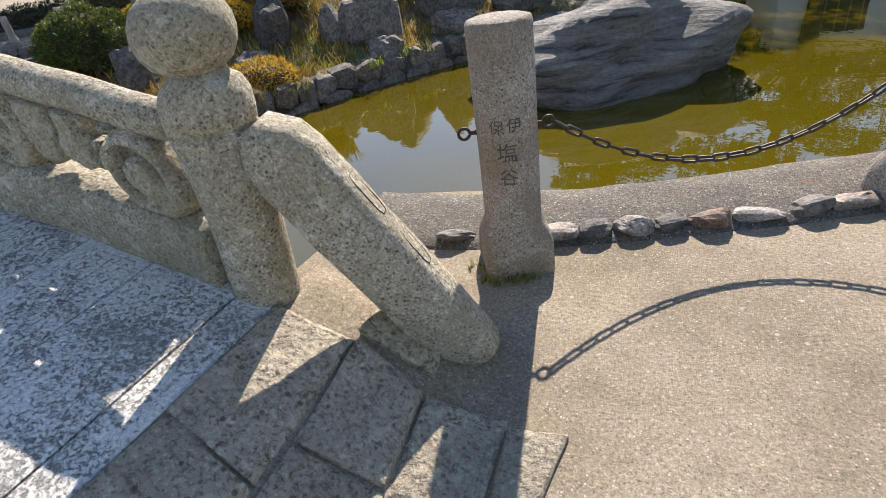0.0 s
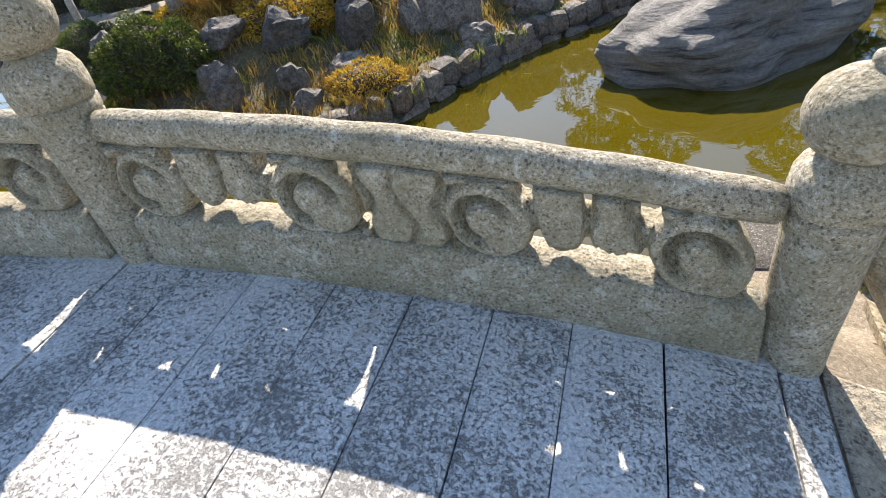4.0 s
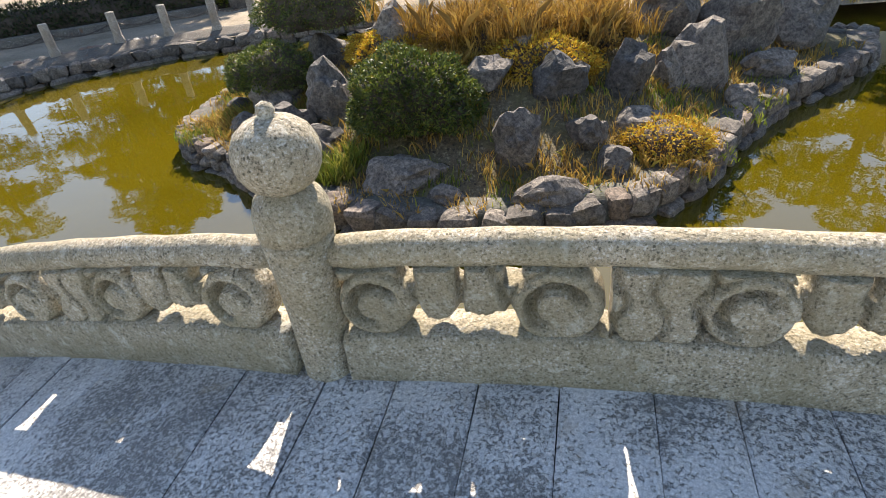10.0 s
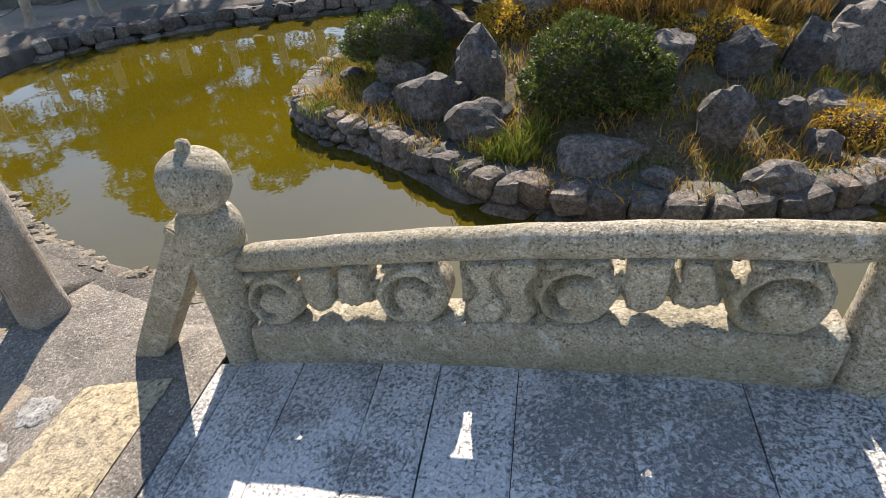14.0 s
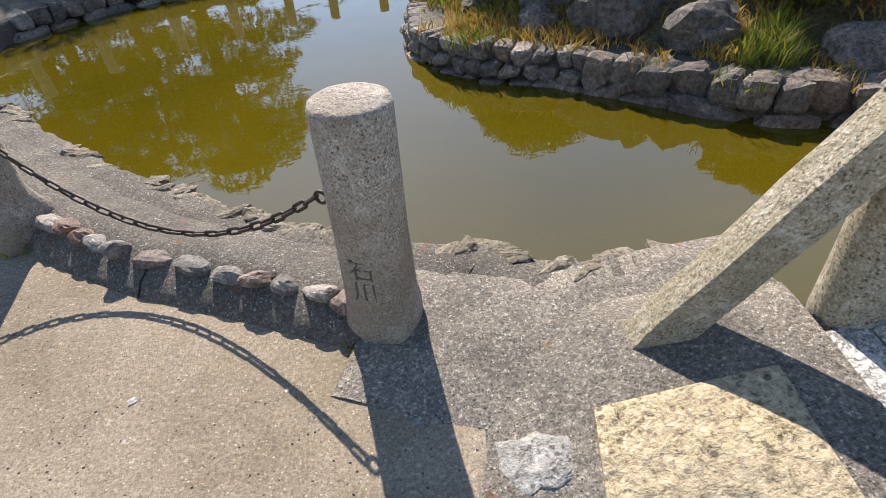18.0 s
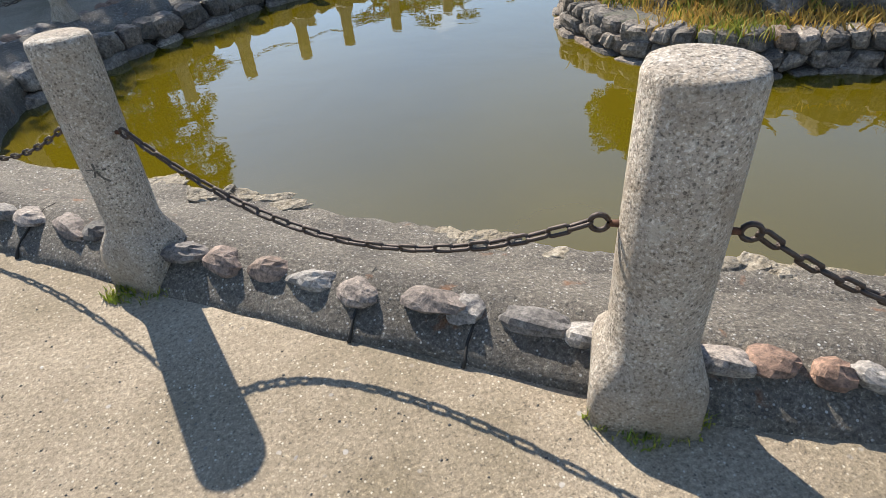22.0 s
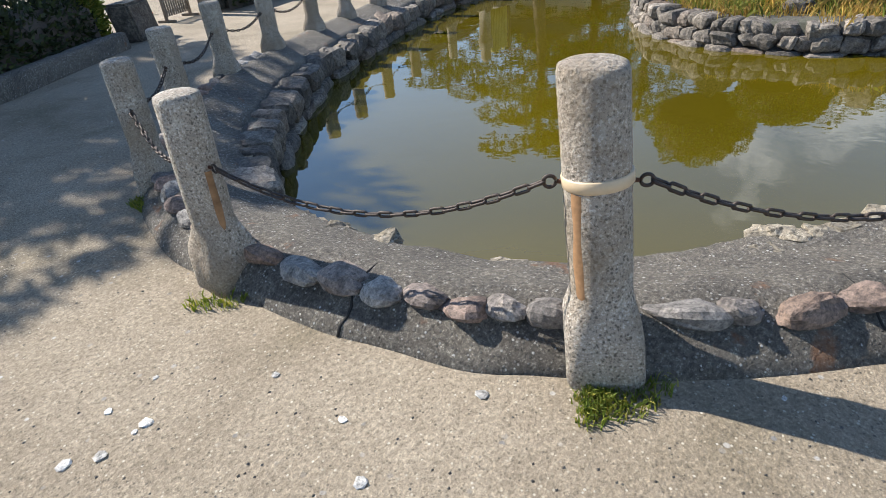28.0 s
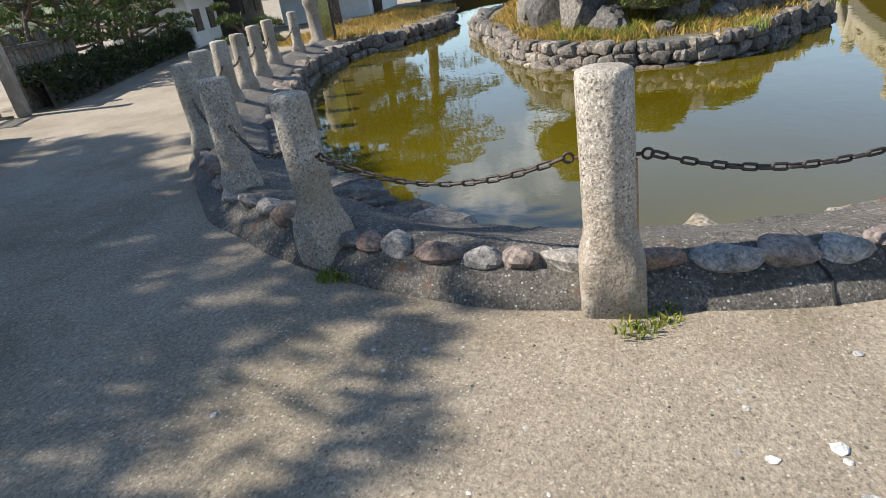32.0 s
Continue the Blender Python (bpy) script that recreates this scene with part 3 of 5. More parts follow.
while x < -0.06:
    w = random.choice((0.27, 0.30, 0.33, 0.36, 0.40))
    x1 = min(x + w, 0.02)
    ends = [0.06, -1.75 + random.uniform(-0.25, 0.25), -3.35]
    for a, b in zip(ends, ends[1:]):
        g = random.choice((0.0015, 0.0015, 0.002, 0.0045))
        bm = slab_bm([(x + g, a - g), (x1 - g, a - g), (x1 - g, b + g), (x + g, b + g)], lambda px, py: deck_z(px) + 0.0, 0.07, edge=0.006, seed=k)
        lift = random.uniform(-0.004, 0.004)
        for v in bm.verts:
            v.co.z += lift
        part("slab", bm, SLAB, deck)
        k += 1
    x = x1

for name, x0, x1 in (("ramp_west", -9.05, -7.72), ("ramp_east", 0.0, 1.30)):
    verts, faces = [], []
    nx, ny = 22, 26
    for i in range(nx + 1):
        for j in range(ny + 1):
            px, py = x0 + (x1 - x0) * i / nx, -3.4 + (0.62 + 3.4) * j / ny
            fade = 1 - step(0.25, 0.62, py)
            verts.append((px, py, -0.004 + (path_z(px, py) - 0.006) * fade + 0.012 * noise.noise(Vector((px * 4, py * 4, 2)))))
    for i in range(nx):
        for j in range(ny):
            a = i * (ny + 1) + j
            faces.append((a, a + ny + 1, a + ny + 2, a + 1))
    ob = hang(name, mesh_from(name, verts, faces, CONCRETE if x0 < -5 else EARTH), None)
    tagged(ob, "sloping ramp of grit and broken cement at the bridge end", "ramp", kind="structure")

# paving stones on the ramps
pav = thing("ramp_paving", "uneven warm granite paving stones beside the bridge end", "paving", kind="structure")


def paver(corners, mat, seed, up=0.022):
    bm = slab_bm(corners, lambda px, py: path_z(px, py) + up, 0.05, 0.03, 0.020, seed, 7)
    part("paving_stone", bm, mat, pav)


paver([(-8.48, -0.06), (-7.92, -0.06), (-7.92, -0.72), (-8.56, -0.72)], WARM_SLAB, 1, 0.006)
paver([(-8.57, -0.74), (-7.92, -0.74), (-7.92, -1.6), (-8.80, -1.6)], WARM_SLAB, 2, 0.006)
for k, (px, py) in enumerate([(-8.70, -0.20), (-9.14, -0.44), (-8.74, -0.50), (-9.03, 0.04), (-9.30, -0.62), (-8.92, -0.72)]):
    ob = hang("paving_stone", stone_mesh("paving_stone", k * 1.7 + 0.4, CEMENT_PATCH, 0.30, 0.45, 3, 1.5), pav)
    tilt = math.atan2(path_z(px + 0.05, py) - path_z(px - 0.05, py), 0.1)
    ob.matrix_basis = Matrix.Translation((px, py, path_z(px, py) - 0.010)) @ Matrix.Rotation(-tilt, 4, "Y") @ Matrix.Rotation(k * 1.3, 4, "Z") @ Matrix.Diagonal((0.13, 0.10, 0.036, 1))
paver([(0.03, 0.02), (0.30, 0.05), (0.33, -0.52), (0.03, -0.48)], FLAG, 4, 0.010)
paver([(0.03, -0.495), (0.33, -0.535), (0.36, -1.2), (0.03, -1.2)], FLAG, 11, 0.010)
paver([(0.315, 0.06), (0.56, 0.02), (0.60, -0.33), (0.345, -0.36)], FLAG, 5, 0.012)
paver([(0.35, -0.375), (0.605, -0.345), (0.66, -0.88), (0.37, -0.95)], FLAG, 6, 0.012)
paver([(0.62, -0.36), (0.88, -0.30), (0.92, -0.72), (0.675, -0.86)], FLAG, 7, 0.012)
paver([(0.575, 0.02), (0.84, 0.06), (0.87, -0.285), (0.615, -0.34)], FLAG, 8, 0.012)
paver([(0.37, -0.965), (0.67, -0.90), (0.93, -0.74), (0.98, -1.3), (0.38, -1.4)][0:4], FLAG, 9, 0.012)
paver([(0.855, 0.02), (1.04, 0.06), (1.02, -0.22), (0.885, -0.27)], FLAG, 12, 0.010)
paver([(0.30, 0.52), (0.52, 0.50), (0.56, 0.10), (0.30, 0.09)], WARM_SLAB, 10, 0.02)


# ---- the balustrade ----
POSTS = [(-0.06, 0.09), (-2.55, 0.0), (-5.04, -0.10), (-7.59, 0.14)]


def bridge_post(x, y, seed, tall=1.0, lean=0.0):
    z = deck_z(x)
    po = thing("bridge_post", "round weathered granite balustrade post with an onion-shaped finial", "post", "bridge posts", (x, y, z - 0.02))
    prof = [(0.112, -0.1), (0.115, 0.0), (0.115, 0.12), (0.118, 0.3), (0.122, 0.48), (0.128, 0.585), (0.122, 0.592), (0.130, 0.602), (0.134, 0.64), (0.122, 0.647),
            (0.134, 0.655), (0.138, 0.70), (0.135, 0.745), (0.118, 0.785), (0.085, 0.808), (0.078, 0.82)]
    bm = lathe([(r, h) for r, h in prof], 28, 0.006, seed)
    bm.transform(Matrix.Translation((x, y, z - 0.02)) @ Matrix(((1, 0, lean, 0), (0, 1, 0, 0), (0, 0, tall, 0), (0, 0, 0, 1))))
    part("shaft", bm, STONE, po)
    fin = [(0.070, 0.812), (0.085, 0.822), (0.118, 0.845), (0.140, 0.885), (0.147, 0.925), (0.142, 0.965), (0.122, 1.005), (0.085, 1.035), (0.045, 1.050), (0.026, 1.056), (0.030, 1.070), (0.024, 1.088), (0.006, 1.098)]
    bm = lathe(fin, 28, 0.004, seed + 5)
    bm.transform(Matrix.Translation((x, y, z - 0.02)) @ Matrix(((1, 0, lean, 0), (0, 1, 0, 0), (0, 0, tall, 0), (0, 0, 0, 1))))
    part("finial", bm, STONE, po)
    return po


for i, (x, y) in enumerate(POSTS):
    bridge_post(x, y, i * 3.7, (0.965, 1.05, 1.05, 1.08)[i], (0.04, 0.0, 0.0, 0.0)[i])

PANEL_H = 0.285


def capsule(u, v, a, b, r):
    pu, pv, du, dv = u - a[0], v - a[1], b[0] - a[0], b[1] - a[1]
    t = min(max((pu * du + pv * dv) / (du * du + dv * dv), 0.0), 1.0)
    return math.hypot(pu - t * du, pv - t * dv) - r


def scroll_half(u, v, o):
    """Distance to one half of the openwork: a scroll, hanging lobes on a solid band, a second scroll."""
    d = math.hypot(u - (o + 0.145), v - 0.125) - 0.148
    d = min(d, math.hypot(u - (o + 0.80), v - 0.118) - 0.158)
    d = min(d, capsule(u, v, (o + 0.16, 0.160), (o + 0.82, 0.150), 0.058))
    d = min(d, capsule(u, v, (o + 0.375, 0.30), (o + 0.375, 0.130), 0.073))
    d = min(d, capsule(u, v, (o + 0.550, 0.30), (o + 0.540, 0.150), 0.070))
    d = min(d, capsule(u, v, (o + 0.73, 0.27), (o + 0.86, 0.22), 0.052))
    d = min(d, capsule(u, v, (o + 0.06, 0.28), (o + 0.20, 0.25), 0.050))
    return d


def panel_relief(u, v, L):
    """How far the face stands back: a deep hook-shaped groove round each boss, seams between lobes, an edge worn round."""
    dep = 0.0
    for o in (0.0, L / 2 + 0.13):
        for cu, cv, R, ph in ((o + 0.145, 0.125, 0.148, 2.5), (o + 0.80, 0.118, 0.158, 2.2)):
            du, dv = u - cu, v - cv
            r, th = math.hypot(du, dv) / R, math.atan2(dv, du)
            if r < 1.25:
                turn = math.cos(th - ph)
                amp = step(-0.80, 0.15, turn)
                mid = 0.56 + 0.05 * turn
                dep = max(dep, (0.004 + 0.058 * amp) * step(0.175, 0.085, abs(r - mid)))
                dep = max(dep, 0.022 * step(0.07, 0.02, abs(r - 1.03)))
                if r < 0.38:
                    dep -= 0.012 * (1 - (r / 0.38) ** 2)
        dep = max(dep, 0.040 * step(0.020, 0.006, abs(u - (o + 0.462 + 0.05 * (v - 0.15)))))
        dep = max(dep, 0.032 * step(0.018, 0.006, abs(u - (o + 0.300 - 0.15 * (v - 0.15)))))
        dep = max(dep, 0.034 * step(0.020, 0.006, abs(u - (o + 0.632 - 0.35 * (v - 0.12)))))
    dep = max(dep, 0.032 * step(0.018, 0.006, abs(abs(u - L / 2) - 0.125 - 0.02 * math.sin(v * 30))))
    return max(dep, 0.020 * step(0.016, 0.005, abs(u - L / 2 - 0.03 * math.sin(v * 22))))


def balustrade_span(p, q, seed):
    a, b = Vector((*p, 0)), Vector((*q, 0))
    d = (b - a).normalized()
    a, b = a + d * 0.118, b - d * 0.118
    L = (b - a).length
    nrm = Vector((-d.y, d.x, 0))
    if nrm.y > 0:
        nrm = -nrm  # towards the walk
    mid = (a + b) / 2
    span = thing("balustrade_panel", "granite balustrade bay with carved scrolls between rail and base beam", "balustrade", "balustrade bays", (mid.x, mid.y, deck_z(mid.x)))

    def at(u, off, h):
        r = a + d * u + nrm * off
        return Vector((r.x, r.y, deck_z(r.x) + h))

    # base beam
    verts, faces = [], []
    sec = [(0.100, -0.06), (0.102, 0.05), (0.094, 0.195), (0.076, 0.222), (0.0, 0.230), (-0.076, 0.222), (-0.098, 0.19), (-0.100, -0.10)]
    n = len(sec)
    steps = 44
    for k in range(steps + 1):
        u = L * k / steps
        for j, (o, h) in enumerate(sec):
            w = 0.006 * noise.noise(Vector((u * 5 + seed, j * 1.1, seed)))
            verts.append(at(u, o + w, h + 0.6 * w))
    for k in range(steps):
        for j in range(n):
            i0, i1 = k * n + j, k * n + (j + 1) % n
            faces.append((i0, i0 + n, i1 + n, i1))
    faces += [tuple(range(n)), tuple(range(steps * n, steps * n + n))[::-1]]
    hang("base_beam", mesh_from("base_beam", verts, faces, STONE), span, "low granite beam").matrix_parent_inverse = span.matrix_world.inverted()
    # rail
    pts = [at(L * k / 30, 0.0, 0.565 + 0.003 * math.sin(k * 1.3 + seed)) for k in range(31)]
    rad = [0.066] * 31
    rad[0] = rad[-1] = 0.058
    bm = tube(pts, rad, 18)
    part("rail", bm, STONE, span, "rounded granite top rail, worn pale on top")
    # scroll panel
    nu, nv = 280, 34
    grid = {}
    verts, faces = [], []

    def dist(u, v):
        dd = min(scroll_half(u, v, 0.0), scroll_half(u, v, L / 2 + 0.13))
        dd = min(dd, max(abs(u - L / 2) - 0.15 - 0.10 * max(v - 0.16, 0), -1))
        dd = min(dd, capsule(u, v, (L / 2 - 0.16, -0.01), (L / 2 + 0.16, -0.01), 0.03))
        return dd

    ds = np.array([[dist(L * i / nu, PANEL_H * j / nv) for j in range(nv + 1)] for i in range(nu + 1)])
    keep = set()
    for i in range(nu):
        for j in range(nv):
            if (ds[i:i + 2, j:j + 2].sum() / 4) < 0.0:
                keep.add((i, j))

    def vert(i, j, front):
        key = (i, j, front)
        if key not in grid:
            u, v = L * i / nu, PANEL_H * j / nv
            dd = ds[i, j]
            hgt = 1.0 / nu * L
            gu = (ds[min(i + 1, nu), j] - ds[max(i - 1, 0), j])
            gv = (ds[i, min(j + 1, nv)] - ds[i, max(j - 1, 0)])
            gl = math.hypot(gu, gv)
            if abs(dd) < 0.012 and gl > 1e-6 and 0 < j < nv:
                u -= dd * gu / gl
                v -= dd * gv / gl
            edge = max(0.0, 1 - min(-dd, 0.030) / 0.030) if dd < 0 else 1.0
            off = max(0.072 - 0.032 * edge * edge - panel_relief(u, v, L) * (1.25 if front else 0.3), -0.006 if front else 0.02)
            off += 0.004 * noise.noise(Vector((u * 14 + seed, v * 14, seed)))
            grid[key] = len(verts)
            verts.append(at(u, off if front else -off, 0.226 + v))
        return grid[key]

    for i, j in keep:
        f = [vert(*c, True) for c in ((i, j), (i + 1, j), (i + 1, j + 1), (i, j + 1))]
        r = [vert(*c, False) for c in ((i, j), (i + 1, j), (i + 1, j + 1), (i, j + 1))]
        faces.append(tuple(f))
        faces.append(tuple(r[::-1]))
        for (ni, nj), e0, e1 in (((i - 1, j), 3, 0), ((i + 1, j), 1, 2), ((i, j - 1), 0, 1), ((i, j + 1), 2, 3)):
            if (ni, nj) not in keep:
                faces.append((f[e1], f[e0], r[e0], r[e1]))
    me = mesh_from("scroll_panel", verts, faces, STONE)
    hang("scroll_panel", me, span, "carved openwork scrolls").matrix_parent_inverse = span.matrix_world.inverted()
    return span


for i, (p, q) in enumerate(zip(POSTS, POSTS[1:])):
    balustrade_span(q, p, i * 2.3 + 1)


def lump(c, r, seed):
    """Vertices and faces of a low uneven mound round a foot."""
    verts, faces = [c + Vector((0, 0, 0.045))], []
    for k, (f_, z) in enumerate(((0.6, 0.042), (0.9, 0.022), (1.2, -0.02))):
        for i in range(24):
            an = 2 * math.pi * i / 24
            rr = r * f_ * (1 + 0.22 * noise.noise(Vector((math.cos(an) * 2 + seed, math.sin(an) * 2, k * 0.2))))
            verts.append(c + Vector((math.cos(an) * rr, math.sin(an) * rr, z)))
    for i in range(24):
        j = (i + 1) % 24
        faces.append((0, 1 + i, 1 + j))
        for k in range(2):
            faces.append((1 + k * 24 + i, 25 + k * 24 + i, 25 + k * 24 + j, 1 + k * 24 + j))
    return verts, faces


def strut(top, foot, w, h, seed, label, slots=(), square=4, cap=False):
    """A leaning stone bar with a rounded head, or a square one with a stone packer and a cement bed."""
    st = thing("leaning_strut", label, "strut", "", foot)
    a, b = Vector(foot), Vector(top)
    d = (b - a).normalized()
    L = (b - a).length
    side = d.cross(Vector((0, 0, 1))).normalized()
    up = side.cross(d).normalized()
    bm = bmesh.new()
    rings = []
    for k in range(15):
        t = k / 14
        s = L * t
        sc = 1.0
        if t > 0.86 and not cap:
            sc = math.sqrt(max(0.05, 1 - ((t - 0.86) / 0.15) ** 2))
        ring = []
        for i in range(20):
            an = 2 * math.pi * (i + (0.5 if square == 4 else 0.0)) / 20 + (0.0 if square == 4 else math.pi / 20)
            c, sn = math.cos(an), math.sin(an)
            e = (abs(c) ** square + abs(sn) ** square) ** (-1 / square)
            p = a + d * s + side * (w * e * c * (0.6 + 0.4 * sc)) + up * (h * e * sn * sc)
            p += 0.006 * noise.noise_vector(p * 6 + Vector((seed, 0, 0)))
            ring.append(bm.verts.new(p))
        rings.append(ring)
    for r0, r1 in zip(rings, rings[1:]):
        for i in range(20):
            bm.faces.new((r0[i], r0[(i + 1) % 20], r1[(i + 1) % 20], r1[i]))
    bm.faces.new(rings[-1])
    bm.faces.new(rings[0][::-1])
    bmesh.ops.recalc_face_normals(bm, faces=bm.faces)
    part("bar", smooth_bm(bm) if not cap else bm, STONE, st)
    if cap:
        m = Matrix(((d.x, side.x, up.x, b.x), (d.y, side.y, up.y, b.y), (d.z, side.z, up.z, b.z), (0, 0, 0, 1)))
        blk = bmesh.new()
        bmesh.ops.create_cube(blk, size=1.0)
        bmesh.ops.bevel(blk, geom=list(blk.edges), offset=0.08, segments=2, affect="EDGES")
        blk.transform(m @ Matrix.Translation((0.022, 0, 0.0)) @ Matrix.Diagonal((0.048, w * 2.15, h * 2.25, 1)))
        part("packing_block", blk, STONE, st, "stone packer between strut and post")
        bed_ = mesh_from("cement_bed", *lump(a, w * 1.7, seed), CONCRETE)
        hang("cement_bed", bed_, st, "rough cement bed").matrix_parent_inverse = st.matrix_world.inverted()
    # mortise slots: shade painted as thin dark patches, the bar is not hollowed
    for t, long in slots:
        c = a + d * (L * t) + up * (h * 0.985)
        m = Matrix((( d.x, side.x, up.x, c.x), (d.y, side.y, up.y, c.y), (d.z, side.z, up.z, c.z), (0, 0, 0, 1)))
        cut = bmesh.new()
        outer_, inner_, deep = [], [], []
        for k in range(16):
            an = 2 * math.pi * (k + 0.5) / 16
            e = (abs(math.cos(an)) ** 6 + abs(math.sin(an)) ** 6) ** (-1 / 6)
            q = Vector((math.cos(an) * e * long, math.sin(an) * e * 0.028, 0))
            outer_.append(cut.verts.new(m @ (q * 1.06 + Vector((0, 0, -0.004)))))
            inner_.append(cut.verts.new(m @ (q + Vector((0, 0, 0.0035)))))
            deep.append(cut.verts.new(m @ (q * 0.96 + Vector((0, 0, 0.0005)))))
        for k in range(16):
            j = (k + 1) % 16
            cut.faces.new((outer_[k], outer_[j], inner_[j], inner_[k]))
            cut.faces.new((inner_[k], inner_[j], deep[j], deep[k]))
        cut.faces.new(deep)
        part("mortise_shade", cut, SLOT, st, "dark patch on the upper face, painted as shade in a mortise slot")
    return st


strut((0.09, 0.12, 0.99), (0.61, 0.33, 0.02), 0.100, 0.125, 1, "thick leaning granite strut with mortise slots propping the end post", ((0.66, 0.085), (0.44, 0.075)))
strut((-7.70, 0.14, 1.00), (-8.30, 0.20, 0.0), 0.068, 0.078, 2, "square leaning granite strut propping the other end post", (), 14, True)


# ---- chain posts ----
def chain_post(x, y, h, r, seed, lean=(0, 0), flare=True, turn=0.0, label="round granite chain post with a flared square foot"):
    po = thing("chain_post", label, "post", "chain posts", (x, y, 0))
    if flare:
        prof = [(r * 1.26, -0.08), (r * 1.24, 0.13), (r * 1.20, 0.17), (r * 1.03, 0.235), (r * 0.99, 0.27), (r * 1.0, h * 0.5), (r * 1.0, h - 0.025), (r * 0.95, h - 0.006), (r * 0.80, h), (r * 0.3, h + 0.004)]
        sq = [1.0, 1.0, 0.9, 0.35, 0.0, 0.0, 0.0, 0.0, 0.0, 0.0]
    else:
        prof = [(r * 1.03, -0.08), (r * 1.03, 0.12), (r * 1.0, 0.2), (r * 0.99, h * 0.5), (r * 1.0, h - 0.025), (r * 0.95, h - 0.006), (r * 0.80, h), (r * 0.3, h + 0.004)]
        sq = [0.5, 0.45, 0.2, 0.0, 0.0, 0.0, 0.0, 0.0]
    bm = lathe(prof, 28, 0.006, seed, sq)
    m = Matrix.Translation((x, y, 0)) @ Matrix(((1, 0, lean[0], 0), (0, 1, lean[1], 0), (0, 0, 1, 0), (0, 0, 0, 1))) @ Matrix.Rotation(turn, 4, "Z")
    bm.transform(m)
    part("shaft", bm, POST, po)
    return po, m


POST_SPEC = [(-9.20, 0.48, 1.00, 0.138, (0, 0), False), (-11.20, 1.33, 1.01, 0.126, (0.0, 0.03), True), (-12.66, 2.61, 0.95, 0.100, (0.02, 0.08), True),
             (-14.04, 3.87, 0.86, 0.088, (0.058, 0.14), True), (-14.48, 5.25, 0.73, 0.080, (0.05, 0.05), True), (-14.26, 6.37, 0.68, 0.076, (0.05, 0.07), True), (-13.68, 7.16, 0.68, 0.078, (0, 0), True),
             (-12.90, 7.98, 0.68, 0.080, (0, 0), True), (-12.12, 8.46, 0.68, 0.08, (0, 0), True), (-11.30, 8.88, 0.68, 0.08, (0, 0), True), (-10.60, 9.16, 0.68, 0.08, (0, 0), True),
             (-9.75, 9.52, 0.70, 0.08, (0, 0), True), (-8.70, 9.98, 0.70, 0.08, (0, 0), True), (-7.35, 10.35, 0.72, 0.08, (0, 0), True)]
EAST_SPEC = [(0.57, 1.00, 1.09, 0.128, (0, 0), True), (2.20, 1.86, 1.05, 0.115, (0, 0), True)]
hooks, post_of = {}, {}
for row, spec in (("w", POST_SPEC), ("e", EAST_SPEC)):
    for i, (x, y, h, r, lean, flare) in enumerate(spec):
        nb = spec[min(i + 1, len(spec) - 1)], spec[max(i - 1, 0)]
        d = Vector((nb[0][0] - nb[1][0], nb[0][1] - nb[1][1], 0)).normalized()
        po, m = chain_post(x, y, h, r, i * 1.7 + len(row) + (9 if row == "e" else 0), lean, flare, math.atan2(d.y, d.x))
        post_of[(row, i)] = po
        hz = h * (0.60 if r > 0.11 else 0.66)
        q = min(max(r / 0.13, 0.62), 1.0)
        for s in (1, -1):
            dd = d * s
            if s == 1 and i == len(spec) - 1 or s == -1 and i == 0 and row == "w":
                if not (row == "e"):
                    continue
            tip = m @ Vector((0, 0, hz)) + dd * (r + 0.030 * q)
            root = m @ Vector((0, 0, hz)) + dd * (r - 0.02)
            ring = [tip + dd * 0.02 * q + 0.024 * q * (math.cos(a) * dd + math.sin(a) * Vector((0, 0, 1))) for a in [2 * math.pi * k / 14 for k in range(15)]]
            bm = tube([root, tip - dd * 0.005], [0.012 * q, 0.009 * q], 8)
            part("eye_bolt", bm, RUST, po, "rusty iron eye bolt")
            bm = tube(ring, [0.0075 * q] * 15, 6)
            part("ring", bm, IRON, po, "black iron ring")
            hooks[(row, i, s)] = tip + dd * 0.04 * q


def link_mesh(length=0.086, width=0.040, wire=0.0072):
    pts = []
    half = length / 2 - width / 2
    for k in range(17):
        a = 2 * math.pi * k / 16
        cx = half if math.cos(a) > 0 else -half
        pts.append(Vector((cx + (width / 2 - wire) * math.cos(a) + (wire if False else 0), (width / 2 - wire) * math.sin(a), 0)))
    bm = tube(pts, [wire] * 17, 6)
    me = bpy.data.meshes.new("link")
    bm.to_mesh(me)
    bm.free()
    me.materials.append(IRON)
    return me


LINK = link_mesh()


